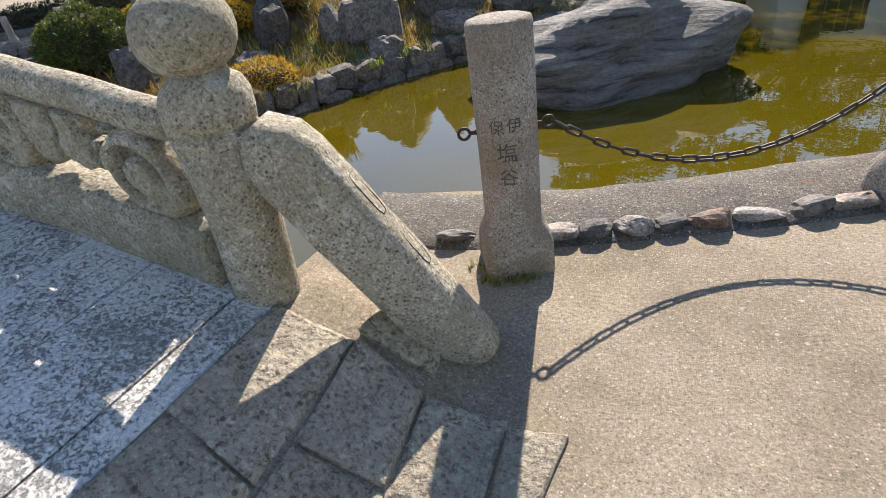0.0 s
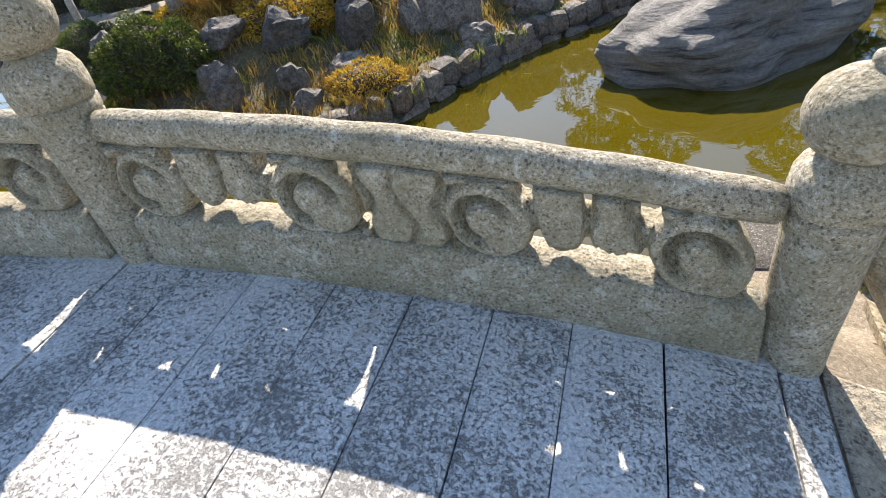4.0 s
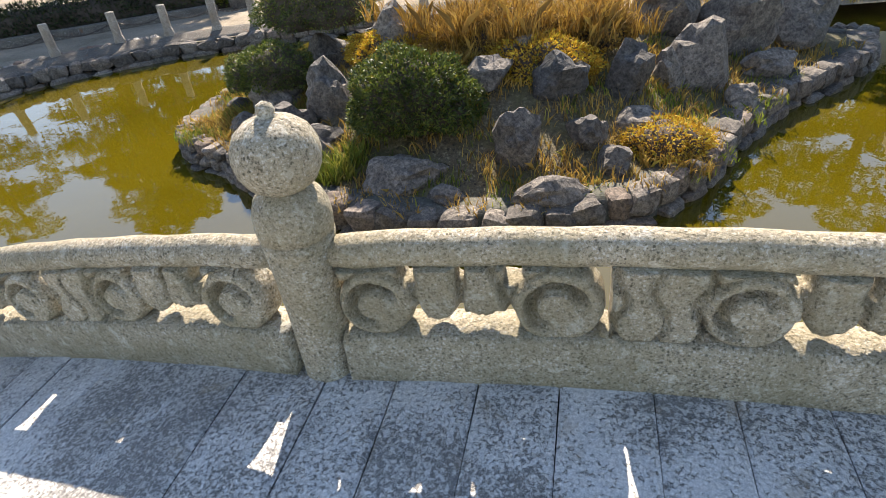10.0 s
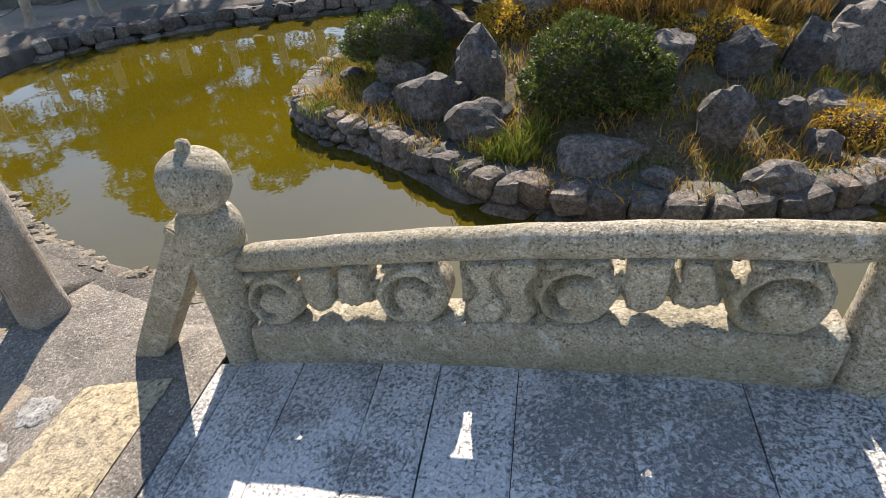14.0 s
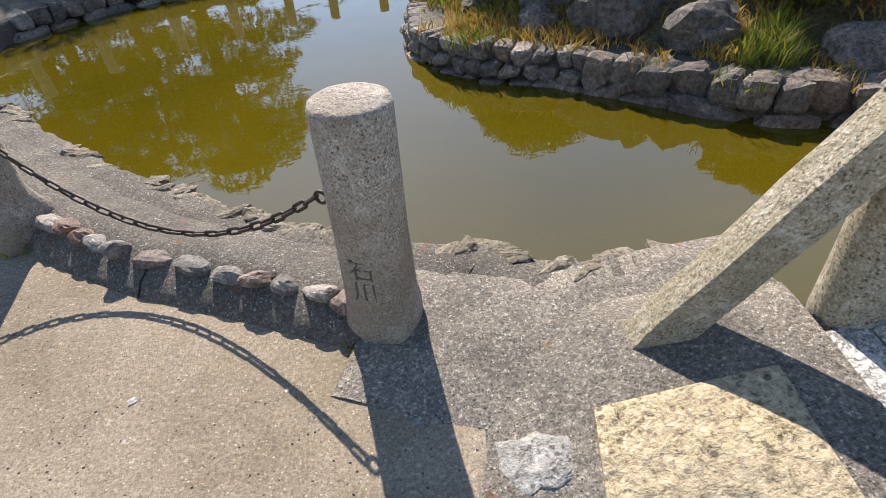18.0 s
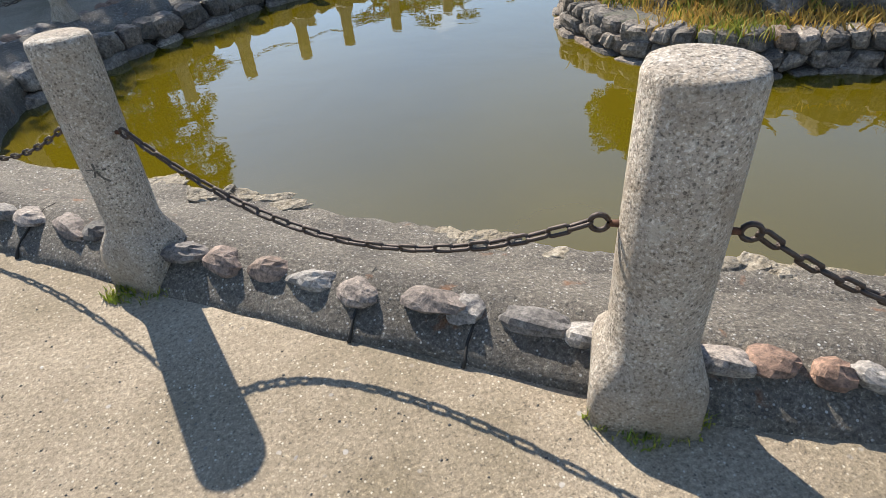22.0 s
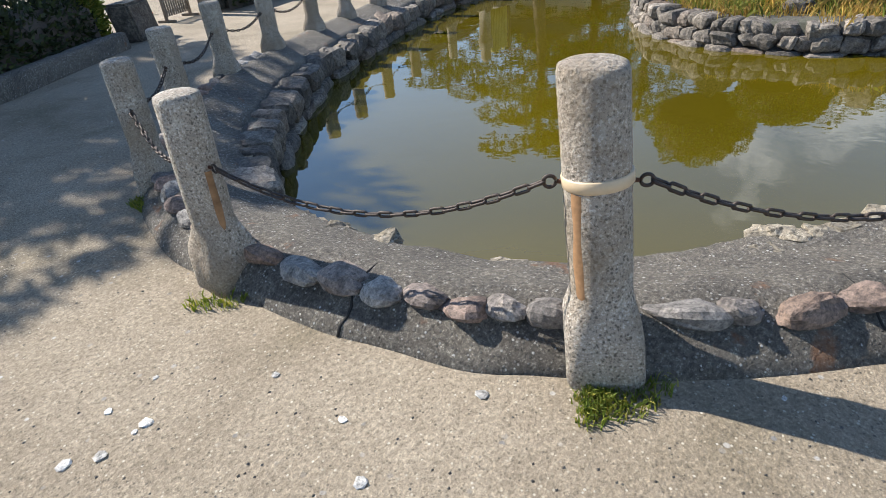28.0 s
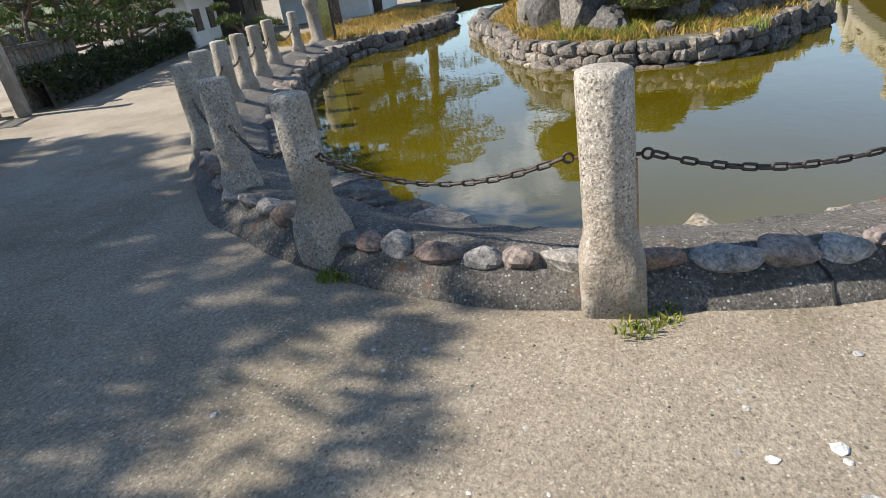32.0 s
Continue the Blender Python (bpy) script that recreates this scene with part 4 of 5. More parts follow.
def chain(a, b, sag, single, size=1.0):
    ch = thing("chain", "sagging black iron chain of oval links between stone posts", "chain", "chains", tuple(a))
    n = 60
    curve = []
    for k in range(n + 1):
        t = k / n
        p = a.lerp(b, t)
        p.z -= sag * 4 * t * (1 - t)
        curve.append(p)
    dense = []
    pitch = 0.0690 * size
    total = sum((q - p).length for p, q in zip(curve, curve[1:]))
    pitch = total / max(2, round(total / pitch)) * 0.99999
    left, out = 0.0, [curve[0]]
    for p, q in zip(curve, curve[1:]):
        L = (q - p).length
        s = 0.0
        while L - s > pitch - left:
            s += pitch - left
            left = 0.0
            out.append(p.lerp(q, s / L))
        left += L - s
    verts, faces = [], []
    for k in range(len(out) - 1):
        c, d = (out[k] + out[k + 1]) / 2, (out[k + 1] - out[k]).normalized()
        m = Matrix.Translation(c) @ d.to_track_quat("X", "Z").to_matrix().to_4x4() @ Matrix.Rotation(radians(90 if k % 2 else 0) + 0.25 * math.sin(k * 2.7), 4, "X") @ Matrix.Scale(size, 4)
        if single:
            ob = hang("link", LINK, ch)
            ob.matrix_parent_inverse = ch.matrix_world.inverted()
            ob.matrix_basis = m
        else:
            o = len(verts)
            verts += [m @ v.co for v in LINK.vertices]
            faces += [tuple(o + i for i in f.vertices) for f in LINK.polygons]
    if not single:
        ob = hang("links", mesh_from("links", verts, faces, IRON), ch)
        ob.matrix_parent_inverse = ch.matrix_world.inverted()
        ob["kind"] = "stuff"
    return ch


for i in range(len(POST_SPEC) - 1):
    a, b = hooks[("w", i, 1)], hooks[("w", i + 1, -1)]
    chain(a, b, (0.24, 0.20, 0.18, 0.15, 0.13, 0.12)[min(i, 5)] * 1.25 * (b - a).length / 1.6, i < 5, min(max((POST_SPEC[i][3] + POST_SPEC[i + 1][3]) / 0.26, 0.66), 1.0))
chain(hooks[("e", 0, 1)], hooks[("e", 1, -1)], 0.27, True)

# beige tape round one post, and the characters cut into two others (as plain strokes)
x, y, h, r = POST_SPEC[3][:4]
bm = lathe([(r + 0.001, 0.0), (r + 0.004, 0.003), (r + 0.004, 0.030), (r + 0.001, 0.033)], 28)
bm.transform(Matrix.Translation((x + 0.058 * h * 0.655, y + 0.14 * h * 0.655, h * 0.655)) @ Matrix.Rotation(-0.14, 4, "X"))
tape = part("tape", bm, TAPE, None)
tagged(tape, "strip of beige tape wound round a granite post", "tape")


def streak(post, x, y, r, lean, turn, wide, z0, z1, seed):
    """A thin crust of rust that has run down a round post."""
    verts, faces = [], []
    nu, nv = 10, 24
    for j in range(nv + 1):
        z = z0 + (z1 - z0) * j / nv
        half = wide * (0.55 + 0.45 * noise.noise(Vector((z * 7, seed, 0))))
        for i in range(nu + 1):
            an = turn + half * (2 * i / nu - 1)
            rr = r * (1 + 0.20 * step(0.25, 0.12, z)) + 0.004 * math.sin(math.pi * i / nu) - 0.0008
            verts.append((x + lean[0] * z + math.cos(an) * rr, y + lean[1] * z + math.sin(an) * rr, z))
    for j in range(nv):
        for i in range(nu):
            k = j * (nu + 1) + i
            faces.append((k, k + 1, k + nu + 2, k + nu + 1))
    ob = hang("rust_streak", mesh_from("rust_streak", verts, faces, STREAK), post, "orange-brown rust streak")
    ob.matrix_parent_inverse = post.matrix_world.inverted()


STREAK = plainish("rust_run", (0.30, 0.165, 0.075), 0.85, 0.0, 14.0, 0.75, 0.002)
streak(post_of[("w", 3)], -14.04, 3.87, 0.088, (0.058, 0.14), radians(172), 0.42, 0.06, 0.56, 1.0)
streak(post_of[("w", 4)], -14.48, 5.25, 0.080, (0.05, 0.05), radians(268), 0.30, 0.12, 0.47, 4.0)


def carve(ch, post, x, y, r, turn, z, size, shift=0.0):
    """One character cut into a round post, bent to its surface."""
    cu = bpy.data.curves.new("character", "FONT")
    cu.body, cu.size, cu.align_x, cu.align_y, cu.extrude = ch, size, "CENTER", "CENTER", 0.0015
    tmp = bpy.data.objects.new("character", cu)
    scene.collection.objects.link(tmp)
    bpy.context.view_layer.update()
    bm = bmesh.new()
    bm.from_mesh(tmp.to_mesh())
    tmp.to_mesh_clear()
    bpy.data.objects.remove(tmp)
    for v in bm.verts:
        an, rr = turn + (v.co.x + shift) / r, r - 0.001 + v.co.z
        v.co = Vector((x + math.cos(an) * rr, y + math.sin(an) * rr, z + v.co.y))
    part("character", bm, MORTAR, post, "dark chiselled character")


for ch, z, size, shift in (("伊", 0.70, 0.066, 0.036), ("保", 0.695, 0.066, -0.036), ("塩", 0.585, 0.090, 0.0), ("谷", 0.480, 0.080, 0.0)):
    carve(ch, post_of[("e", 0)], 0.57, 1.00, 0.1285, radians(-72), z, size, shift)
for ch, z in (("石", 0.40), ("川", 0.295)):
    carve(ch, post_of[("w", 0)], -9.20, 0.48, 0.1385, radians(-108), z, 0.105)
carve("大", post_of[("w", 2)], -12.65, 2.65, 0.1005, radians(-108), 0.50, 0.085)

# ---- cobbles set along the kerb ----
random.seed(11)
def block_mesh(name, seed, material, round_=3.2, bump=0.16, cuts=3):
    """A rough split stone: a rounded block with uneven faces and chipped edges."""
    bm = bmesh.new()
    bmesh.ops.create_cube(bm, size=2.0)
    bmesh.ops.subdivide_edges(bm, edges=bm.edges[:], cuts=cuts, use_grid_fill=True)
    skew = math.sin(seed * 7.3) * 0.28
    for v in bm.verts:
        p = v.co.copy()
        k = (abs(p.x) ** round_ + abs(p.y) ** round_ + abs(p.z) ** round_) ** (-1 / round_)
        q = p * k * max(abs(p.x), abs(p.y), abs(p.z))
        h = noise.noise(q * 1.1 + Vector((seed * 3.1, seed, -seed))) * 1.4 + 0.6 * noise.noise(q * 3.0 + Vector((seed, 7.0, seed * 2)))
        q = q * (1 + bump * h)
        q.x += skew * q.z + 0.2 * math.sin(seed * 3.0) * q.y
        q.z *= 1 + 0.25 * math.sin(seed * 5.1) * q.x
        v.co = q
    me = bpy.data.meshes.new(name)
    bm.to_mesh(me)
    bm.free()
    me.materials.append(material)
    return me


COBBLES = [block_mesh("cobble", k * 1.37, COBBLE, 2.25, 0.22, 3) for k in range(14)]
row = thing("kerb_cobbles", "row of river cobbles set in the concrete kerb", "cobbles", kind="structure")


def cobble_row(line, offset, z, lo, hi, until):
    s, k = 0.0, 0
    total = 0.0
    i = 0
    acc = 0.0
    nxt = 0.1
    for p, q in zip(line, line[1:]):
        seg = (q - p).length
        while acc + seg > nxt:
            t = (nxt - acc) / seg
            c = p.lerp(q, t)
            if c.y > until:
                return
            d = (q - p).normalized()
            nrm = Vector((d.y, -d.x, 0))
            L = random.choice((random.uniform(lo, hi), random.uniform(lo, (lo + hi) / 2)))
            c = c + nrm * (offset + random.uniform(-0.012, 0.012))
            ob = hang("cobble", random.choice(COBBLES), row)
            ob.matrix_basis = (Matrix.Translation((c.x, c.y, z + random.uniform(-0.018, 0.004))) @ Matrix.Rotation(math.atan2(d.y, d.x) + random.uniform(-0.3, 0.3), 4, "Z")
                               @ Matrix.Rotation(random.uniform(0.2, 0.6), 4, "X") @ Matrix.Diagonal((L * 0.55, random.uniform(0.062, 0.088), random.uniform(0.034, 0.050), 1)))
            nxt += L * random.uniform(0.95, 1.35)
        acc += seg


cobble_row(foot_line, 0.140, 0.106, 0.11, 0.24, 8.5)
cobble_row(soften(resample([(2.9, 2.19), (2.05, 1.76), (1.3, 1.40), (0.72, 1.18), (0.1, 1.04)], 0.06), 2), 0.03, 0.045, 0.14, 0.24, 9.0)

# broken pale lumps along the water's edge and the cracks across the kerb
random.seed(77)
LIPS = [block_mesh("lip_fragment", k * 1.91 + 3.0, LIP, 2.8, 0.45, 3) for k in range(8)]
lip = thing("broken_lip", "ragged broken pale concrete lumps at the pond edge", "kerb", kind="structure")
for k in range(len(bank_line) - 1):
    p, q = bank_line[k], bank_line[k + 1]
    thick = noise.noise(Vector((p.x * 1.3, p.y * 1.3, 4.0)))
    if k % 3 or p.y > 7.0 or thick < -0.05:
        continue
    d = (q - p).normalized()
    nrm = Vector((d.y, -d.x, 0))
    c = p + nrm * random.uniform(-0.06, 0.02)
    ob = hang("lip_fragment", random.choice(LIPS), lip)
    ob.matrix_basis = (Matrix.Translation((c.x, c.y, random.uniform(-0.012, 0.008))) @ Matrix.Rotation(math.atan2(d.y, d.x) + random.uniform(-0.4, 0.4), 4, "Z")
                       @ Matrix.Rotation(random.uniform(-0.15, 0.15), 4, "X") @ Matrix.Diagonal((random.uniform(0.06, 0.12), random.uniform(0.05, 0.10), random.uniform(0.020, 0.040), 1)))
for px, py in ((-12.05, 1.80), (-13.25, 2.98), (-13.55, 3.22), (-10.3, 0.85), (-14.45, 4.6), (-11.75, 1.55)):
    k = min(range(1, len(foot_line) - 1), key=lambda i: (foot_line[i] - Vector((px, py, 0))).length)
    d = (foot_line[k + 1] - foot_line[k - 1]).normalized()
    nrm = Vector((d.y, -d.x, 0))
    path_ = [foot_line[k] + nrm * o + d * (0.018 * noise.noise(Vector((o * 22, px, 1)))) + Vector((0, 0, z)) for o, z in ((-0.034, 0.0), (-0.014, 0.028), (0.02, 0.052), (0.05, 0.068), (0.085, 0.088), (0.12, 0.105), (0.18, 0.126), (0.24, 0.125))]
    part("crack", tube(path_, [0.008, 0.007, 0.005, 0.006, 0.004, 0.004, 0.003, 0.002], 6), SLOT, row, "dark crack across the kerb")


# ---- rubble walls round the pond and the island ----
random.seed(21)
RUBBLE = [block_mesh("rubble_stone", k * 2.11 + 0.5, WALLSTONE, 4.5, 0.13, 3) for k in range(12)]


def rubble_wall(name, label, line, z0, z1, courses, lo, hi, backing=True, out=0.0):
    wall = thing(name, label, "wall", kind="structure")
    if backing:
        verts, faces = [], []
        for k, p in enumerate(line):
            d = (line[min(k + 1, len(line) - 1)] - line[max(k - 1, 0)]).normalized()
            nrm = Vector((d.y, -d.x, 0))
            for o, z in ((-0.03, -0.6), (-0.05, z1 - 0.02), (-0.34, z1 - 0.01), (-0.36, -0.6)):
                verts.append(p + nrm * o + Vector((0, 0, z)))
        for k in range(len(line) - 1):
            for j in range(3):
                a = k * 4 + j
                faces.append((a, a + 1, a + 5, a + 4))
        hang("core", mesh_from("core", verts, faces, MORTAR), wall)
    hgt = (z1 - z0) / courses
    for c in range(courses):
        acc, nxt = 0.0, random.uniform(0, 0.1)
        for p, q in zip(line, line[1:]):
            seg = (q - p).length
            while acc + seg > nxt:
                L = random.uniform(lo, hi) * (1.25 if c == 0 else 0.85)
                t = (nxt - acc) / seg
                m = p.lerp(q, t)
                d = (q - p).normalized()
                nrm = Vector((d.y, -d.x, 0))
                m = m + nrm * random.uniform(-0.06, 0.0) + nrm * out - nrm * (0.035 * c)
                ob = hang("stone", random.choice(RUBBLE), wall)
                ob.matrix_basis = (Matrix.Translation((m.x, m.y, z0 + hgt * (c + 0.5) + random.uniform(-0.02, 0.02))) @ Matrix.Rotation(math.atan2(d.y, d.x) + random.uniform(-0.12, 0.12), 4, "Z")
                                   @ Matrix.Rotation(random.uniform(-0.2, 0.2), 4, "Y") @ Matrix.Diagonal((L * 0.52, 0.13, hgt * random.uniform(0.50, 0.62), 1)))
                nxt += L * random.uniform(0.96, 1.05)
            acc += seg
    return wall


isl_line = soften(resample(ISLAND + [ISLAND[0]], 0.12), 2)
cut_a = min(range(len(isl_line)), key=lambda k: (isl_line[k] - Vector((-7.6, 3.2, 0))).length)
cut_b = min(range(len(isl_line)), key=lambda k: (isl_line[k] - Vector((0.0, 8.0, 0))).length)
rubble_wall("island_wall", "low rubble retaining wall round the pond island, pale stones on top", isl_line[:cut_a + 1], -0.34, 0.04, 3, 0.13, 0.28)
rubble_wall("island_wall", "dark dressed stone border of the island with a flat pale top", isl_line[cut_a:cut_b + 1], -0.40, 0.05, 2, 0.24, 0.42, True, -0.03)
rubble_wall("island_wall", "low rubble wall behind the island", isl_line[cut_b:], -0.34, 0.04, 2, 0.2, 0.34)
far_line = soften(resample(BANK_W[19:31], 0.12), 2)
rubble_wall("pond_wall", "rubble stone wall lining the far pond bank", far_line, -0.36, 0.02, 2, 0.20, 0.42, True, 0.07)


# ---- island mound ----
def inside(px, py, poly):
    hit = False
    for (x0, y0), (x1, y1) in zip(poly, poly[1:] + poly[:1]):
        if (y0 > py) != (y1 > py) and px < (x1 - x0) * (py - y0) / (y1 - y0) + x0:
            hit = not hit
    return hit


def edge_gap(px, py, poly):
    best = 9.0
    for (x0, y0), (x1, y1) in zip(poly, poly[1:] + poly[:1]):
        dx, dy = x1 - x0, y1 - y0
        t = min(max(((px - x0) * dx + (py - y0) * dy) / (dx * dx + dy * dy), 0), 1)
        best = min(best, math.hypot(px - x0 - t * dx, py - y0 - t * dy))
    return best


def mound_z(px, py):
    g = edge_gap(px, py, ISLAND)
    hump = 0.62 * step(0.15, 2.1, g) * (0.75 + 0.25 * math.exp(-((px + 4.6) ** 2 + (py - 5.2) ** 2) / 5.0))
    west = 1 - 0.62 * step(-6.6, -8.2, px)
    return 0.0 + hump * west + 0.05 * noise.noise(Vector((px * 1.6, py * 1.6, 4))) * step(0.1, 0.6, g)


verts, faces, idx = [], [], {}
cell = 0.12
for i in range(82):
    for j in range(56):
        px, py = -9.4 + i * cell, 2.0 + j * cell
        if inside(px, py, ISLAND) and edge_gap(px, py, ISLAND) > 0.02:
            idx[(i, j)] = len(verts)
            verts.append((px, py, mound_z(px, py)))
for (i, j), a in idx.items():
    q = [idx.get(c) for c in ((i, j), (i + 1, j), (i + 1, j + 1), (i, j + 1))]
    if None not in q:
        faces.append(tuple(q))
mound = hang("island_mound", mesh_from("island_mound", verts, faces, SOIL), None)
tagged(mound, "earth mound of the pond island under dry grass", "mound", kind="structure")

BOULDERS = [stone_mesh("boulder_body", k * 1.93 + 0.2, BOULDER, 0.95, 0.42, 3, 1.3, True) for k in range(8)]


def boulder(x, y, z, sx, sy, sz, k, rz=0.0, label="grey weathered boulder bedded in the island mound", tilt=0.0):
    ob = hang("boulder", BOULDERS[k % 8], None)
    ob.matrix_basis = Matrix.Translation((x, y, z)) @ Matrix.Rotation(rz, 4, "Z") @ Matrix.Rotation(tilt, 4, "Y") @ Matrix.Diagonal((sx, sy, sz, 1))
    return tagged(ob, label, "boulder", "island boulders")


for k, (x, y, sx, sy, sz, up, rz) in enumerate([
        (-4.62, 3.22, 0.24, 0.20, 0.36, 0.16, 0.3), (-4.32, 4.15, 0.30, 0.24, 0.26, 0.12, 0.0), (-5.68, 2.88, 0.44, 0.26, 0.20, 0.02, 0.2), (-4.28, 2.68, 0.42, 0.15, 0.17, 0.05, 0.42),
        (-6.85, 4.15, 0.34, 0.30, 0.40, 0.10, 0.7), (-7.30, 3.78, 0.40, 0.28, 0.38, 0.04, 0.2), (-3.62, 4.50, 0.24, 0.20, 0.42, 0.16, 0.2), (-2.80, 5.45, 0.52, 0.34, 0.52, 0.12, 0.5),
        (-1.85, 5.95, 0.36, 0.22, 0.24, 0.08, 0.4), (-2.2, 6.6, 0.55, 0.4, 0.55, 0.25, 0.0), (-1.3, 7.1, 0.5, 0.4, 0.45, 0.20, 0.3), (-3.1, 6.5, 0.55, 0.4, 0.60, 0.25, 0.6), (-3.15, 5.05, 0.20, 0.18, 0.28, 0.1, 0.0),
        (-4.0, 3.55, 0.20, 0.17, 0.22, 0.04, 0.0), (-3.55, 3.95, 0.26, 0.22, 0.16, 0.04, 0.5), (-8.15, 5.35, 0.34, 0.26, 0.24, 0.08, 0.3), (-7.75, 4.55, 0.36, 0.30, 0.34, 0.10, 0.5), (-7.55, 5.75, 0.48, 0.34, 0.42, 0.14, 0.1),
        (-7.0, 6.25, 0.45, 0.3, 0.42, 0.16, 1.0), (-8.45, 4.75, 0.22, 0.16, 0.10, 0.04, 0.6), (-6.3, 5.2, 0.40, 0.36, 0.45, 0.15, 1.0), (-6.2, 6.6, 0.5, 0.3, 0.5, 0.2, 0.3), (-5.05, 4.05, 0.30, 0.22, 0.20, 0.10, 0.8), (-4.75, 4.55, 0.26, 0.20, 0.22, 0.12, 0.2), (-6.75, 3.35, 0.36, 0.26, 0.30, 0.06, 0.5),
        (-3.75, 3.30, 0.22, 0.16, 0.14, 0.04, 1.2), (-2.35, 4.95, 0.24, 0.18, 0.18, 0.06, 0.7), (-5.2, 2.62, 0.20, 0.14, 0.10, 0.03, 0.1), (-7.95, 4.05, 0.26, 0.2, 0.16, 0.04, 0.9)]):
    boulder(x, y, mound_z(x, y) + up, sx, sy, sz, k, rz)

# the great rock in the water
bm = bmesh.new()
bmesh.ops.create_icosphere(bm, subdivisions=5, radius=1.0)
for v in bm.verts:
    p = v.co.copy()
    h = 0.35 * noise.noise(p * 1.3 + Vector((4, 1, 2))) + 0.12 * noise.noise(p * 3.1) 
    q = p * (1 + h)
    q = Vector((q.x * 1.22, q.y * 0.92, q.z * 0.62))
    lay = q.z * 9 + 2.2 * noise.noise(Vector((q.x * 1.4, q.y * 1.4, q.z * 0.8)))
    ridge = abs((lay % 1.0) - 0.5) * 2
    q += Vector((q.x, q.y, 0)).normalized() * (0.022 * (ridge - 0.5)) if q.xy.length > 0.1 else Vector()
    q.z += 0.22 * q.x * 0.35
    v.co = q
bm.transform(Matrix.Rotation(radians(28), 4, "Z"))
for f in bm.faces:
    f.smooth = False
rock = part("pond_rock", bm, ROCK, None)
rock.location = (0.30, 4.85, -0.06)
tagged(rock, "great layered grey schist rock standing in the pond", "rock")


# ---- plants ----
def leaf_cloud(centres, size, count, seed, up=0.3, flat=False, length=1.6):
    """Many small leaves at given points with outward directions."""
    rng = np.random.default_rng(seed)
    verts, faces = [], []
    for c, d in centres:
        a = rng.normal(size=3)
        d = np.array(d) + 0.7 * a
        d /= np.linalg.norm(d) + 1e-6
        s = np.cross(d, rng.normal(size=3))
        s /= np.linalg.norm(s) + 1e-6
        k = size * rng.uniform(0.6, 1.3)
        o = len(verts)
        c = np.array(c)
        verts += [c - s * k * 0.45, c + d * k * length * 0.5 - s * k * 0.10, c + d * k * length, c + s * k * 0.45]
        faces.append((o, o + 1, o + 2, o + 3))
    return verts, faces


def dome_points(x, y, z, rx, ry, rz, n, seed, low=-0.25, bumpy=0.24):
    rng = np.random.default_rng(seed)
    out = []
    while len(out) < n:
        d = rng.normal(size=3)
        d /= np.linalg.norm(d)
        if d[2] < low:
            continue
        k = 1 + bumpy * noise.noise(Vector((d[0] * 2.6 + seed, d[1] * 2.6, d[2] * 2.6))) + 0.07 * noise.noise(Vector(d * 7)) - abs(rng.normal()) * 0.07
        out.append(((x + d[0] * rx * k, y + d[1] * ry * k, z + d[2] * rz * k), d))
    return out


def shrub(x, y, z, rx, ry, rz, n, seed, mat, label, leaf=0.022, name="shrub"):
    sh = thing(name, label, "shrub", "", (x, y, z))
    bm = bmesh.new()
    bmesh.ops.create_icosphere(bm, subdivisions=3, radius=1.0)
    for v in bm.verts:
        p = v.co.copy()
        k = 0.86 + 0.13 * noise.noise(p * 2.6 + Vector((seed, 0, 0)))
        v.co = Vector((x + p.x * rx * k, y + p.y * ry * k, z + max(p.z, -0.35) * rz * k))
    part("branch_core", smooth_bm(bm), TWIG, sh)
    v, f = leaf_cloud(dome_points(x, y, z, rx, ry, rz, n, seed), leaf, n, seed)
    hang("foliage", mesh_from("foliage", v, f, mat, False), sh).matrix_parent_inverse = sh.matrix_world.inverted()
    return sh


shrub(-5.72, 3.62, 0.50, 0.64, 0.56, 0.52, 15000, 3, LEAF, "dense clipped green box shrub in a dome on the island", 0.026)
shrub(-7.80, 4.75, 0.48, 0.48, 0.44, 0.38, 8000, 5, LEAF, "small dark green shrub on the island shore", 0.020)
shrub(-7.60, 5.75, 1.02, 0.80, 0.65, 0.55, 13000, 6, LEAF, "spreading dark green shrub on the island", 0.022)
shrub(-5.05, 5.05, 0.74, 0.90, 0.55, 0.40, 9000, 8, RUSSET, "russet brown dry shrub on the island top", 0.030)
shrub(-4.0, 5.3, 0.74, 0.46, 0.42, 0.36, 4000, 9, RUSSET, "russet brown dry shrub beside the rocks", 0.030)


GOLD = tinted("golden_shrub", [(0.0, (0.30, 0.15, 0.012)), (0.5, (0.60, 0.36, 0.025)), (0.85, (0.75, 0.55, 0.06)), (1.0, (0.35, 0.36, 0.04))], 0.75, 0.3)
shrub(-6.30, 5.20, 0.62, 0.72, 0.48, 0.26, 8000, 21, GOLD, "low golden yellow ground shrub behind the clipped bush", 0.026)
shrub(-5.25, 4.62, 0.55, 0.46, 0.32, 0.20, 3500, 22, GOLD, "low golden yellow ground shrub on the island top", 0.024)
shrub(-4.55, 4.55, 0.62, 0.62, 0.40, 0.30, 6000, 24, GOLD, "golden dry shrub on the crown of the island", 0.026)
shrub(-3.25, 3.72, 0.10, 0.42, 0.36, 0.22, 3200, 23, GOLD, "orange-gold dry shrub beside the stone border", 0.022)
shrub(-8.15, 4.85, 0.42, 0.42, 0.40, 0.34, 7000, 24, LEAF, "dark green juniper overhanging the island shore", 0.020)


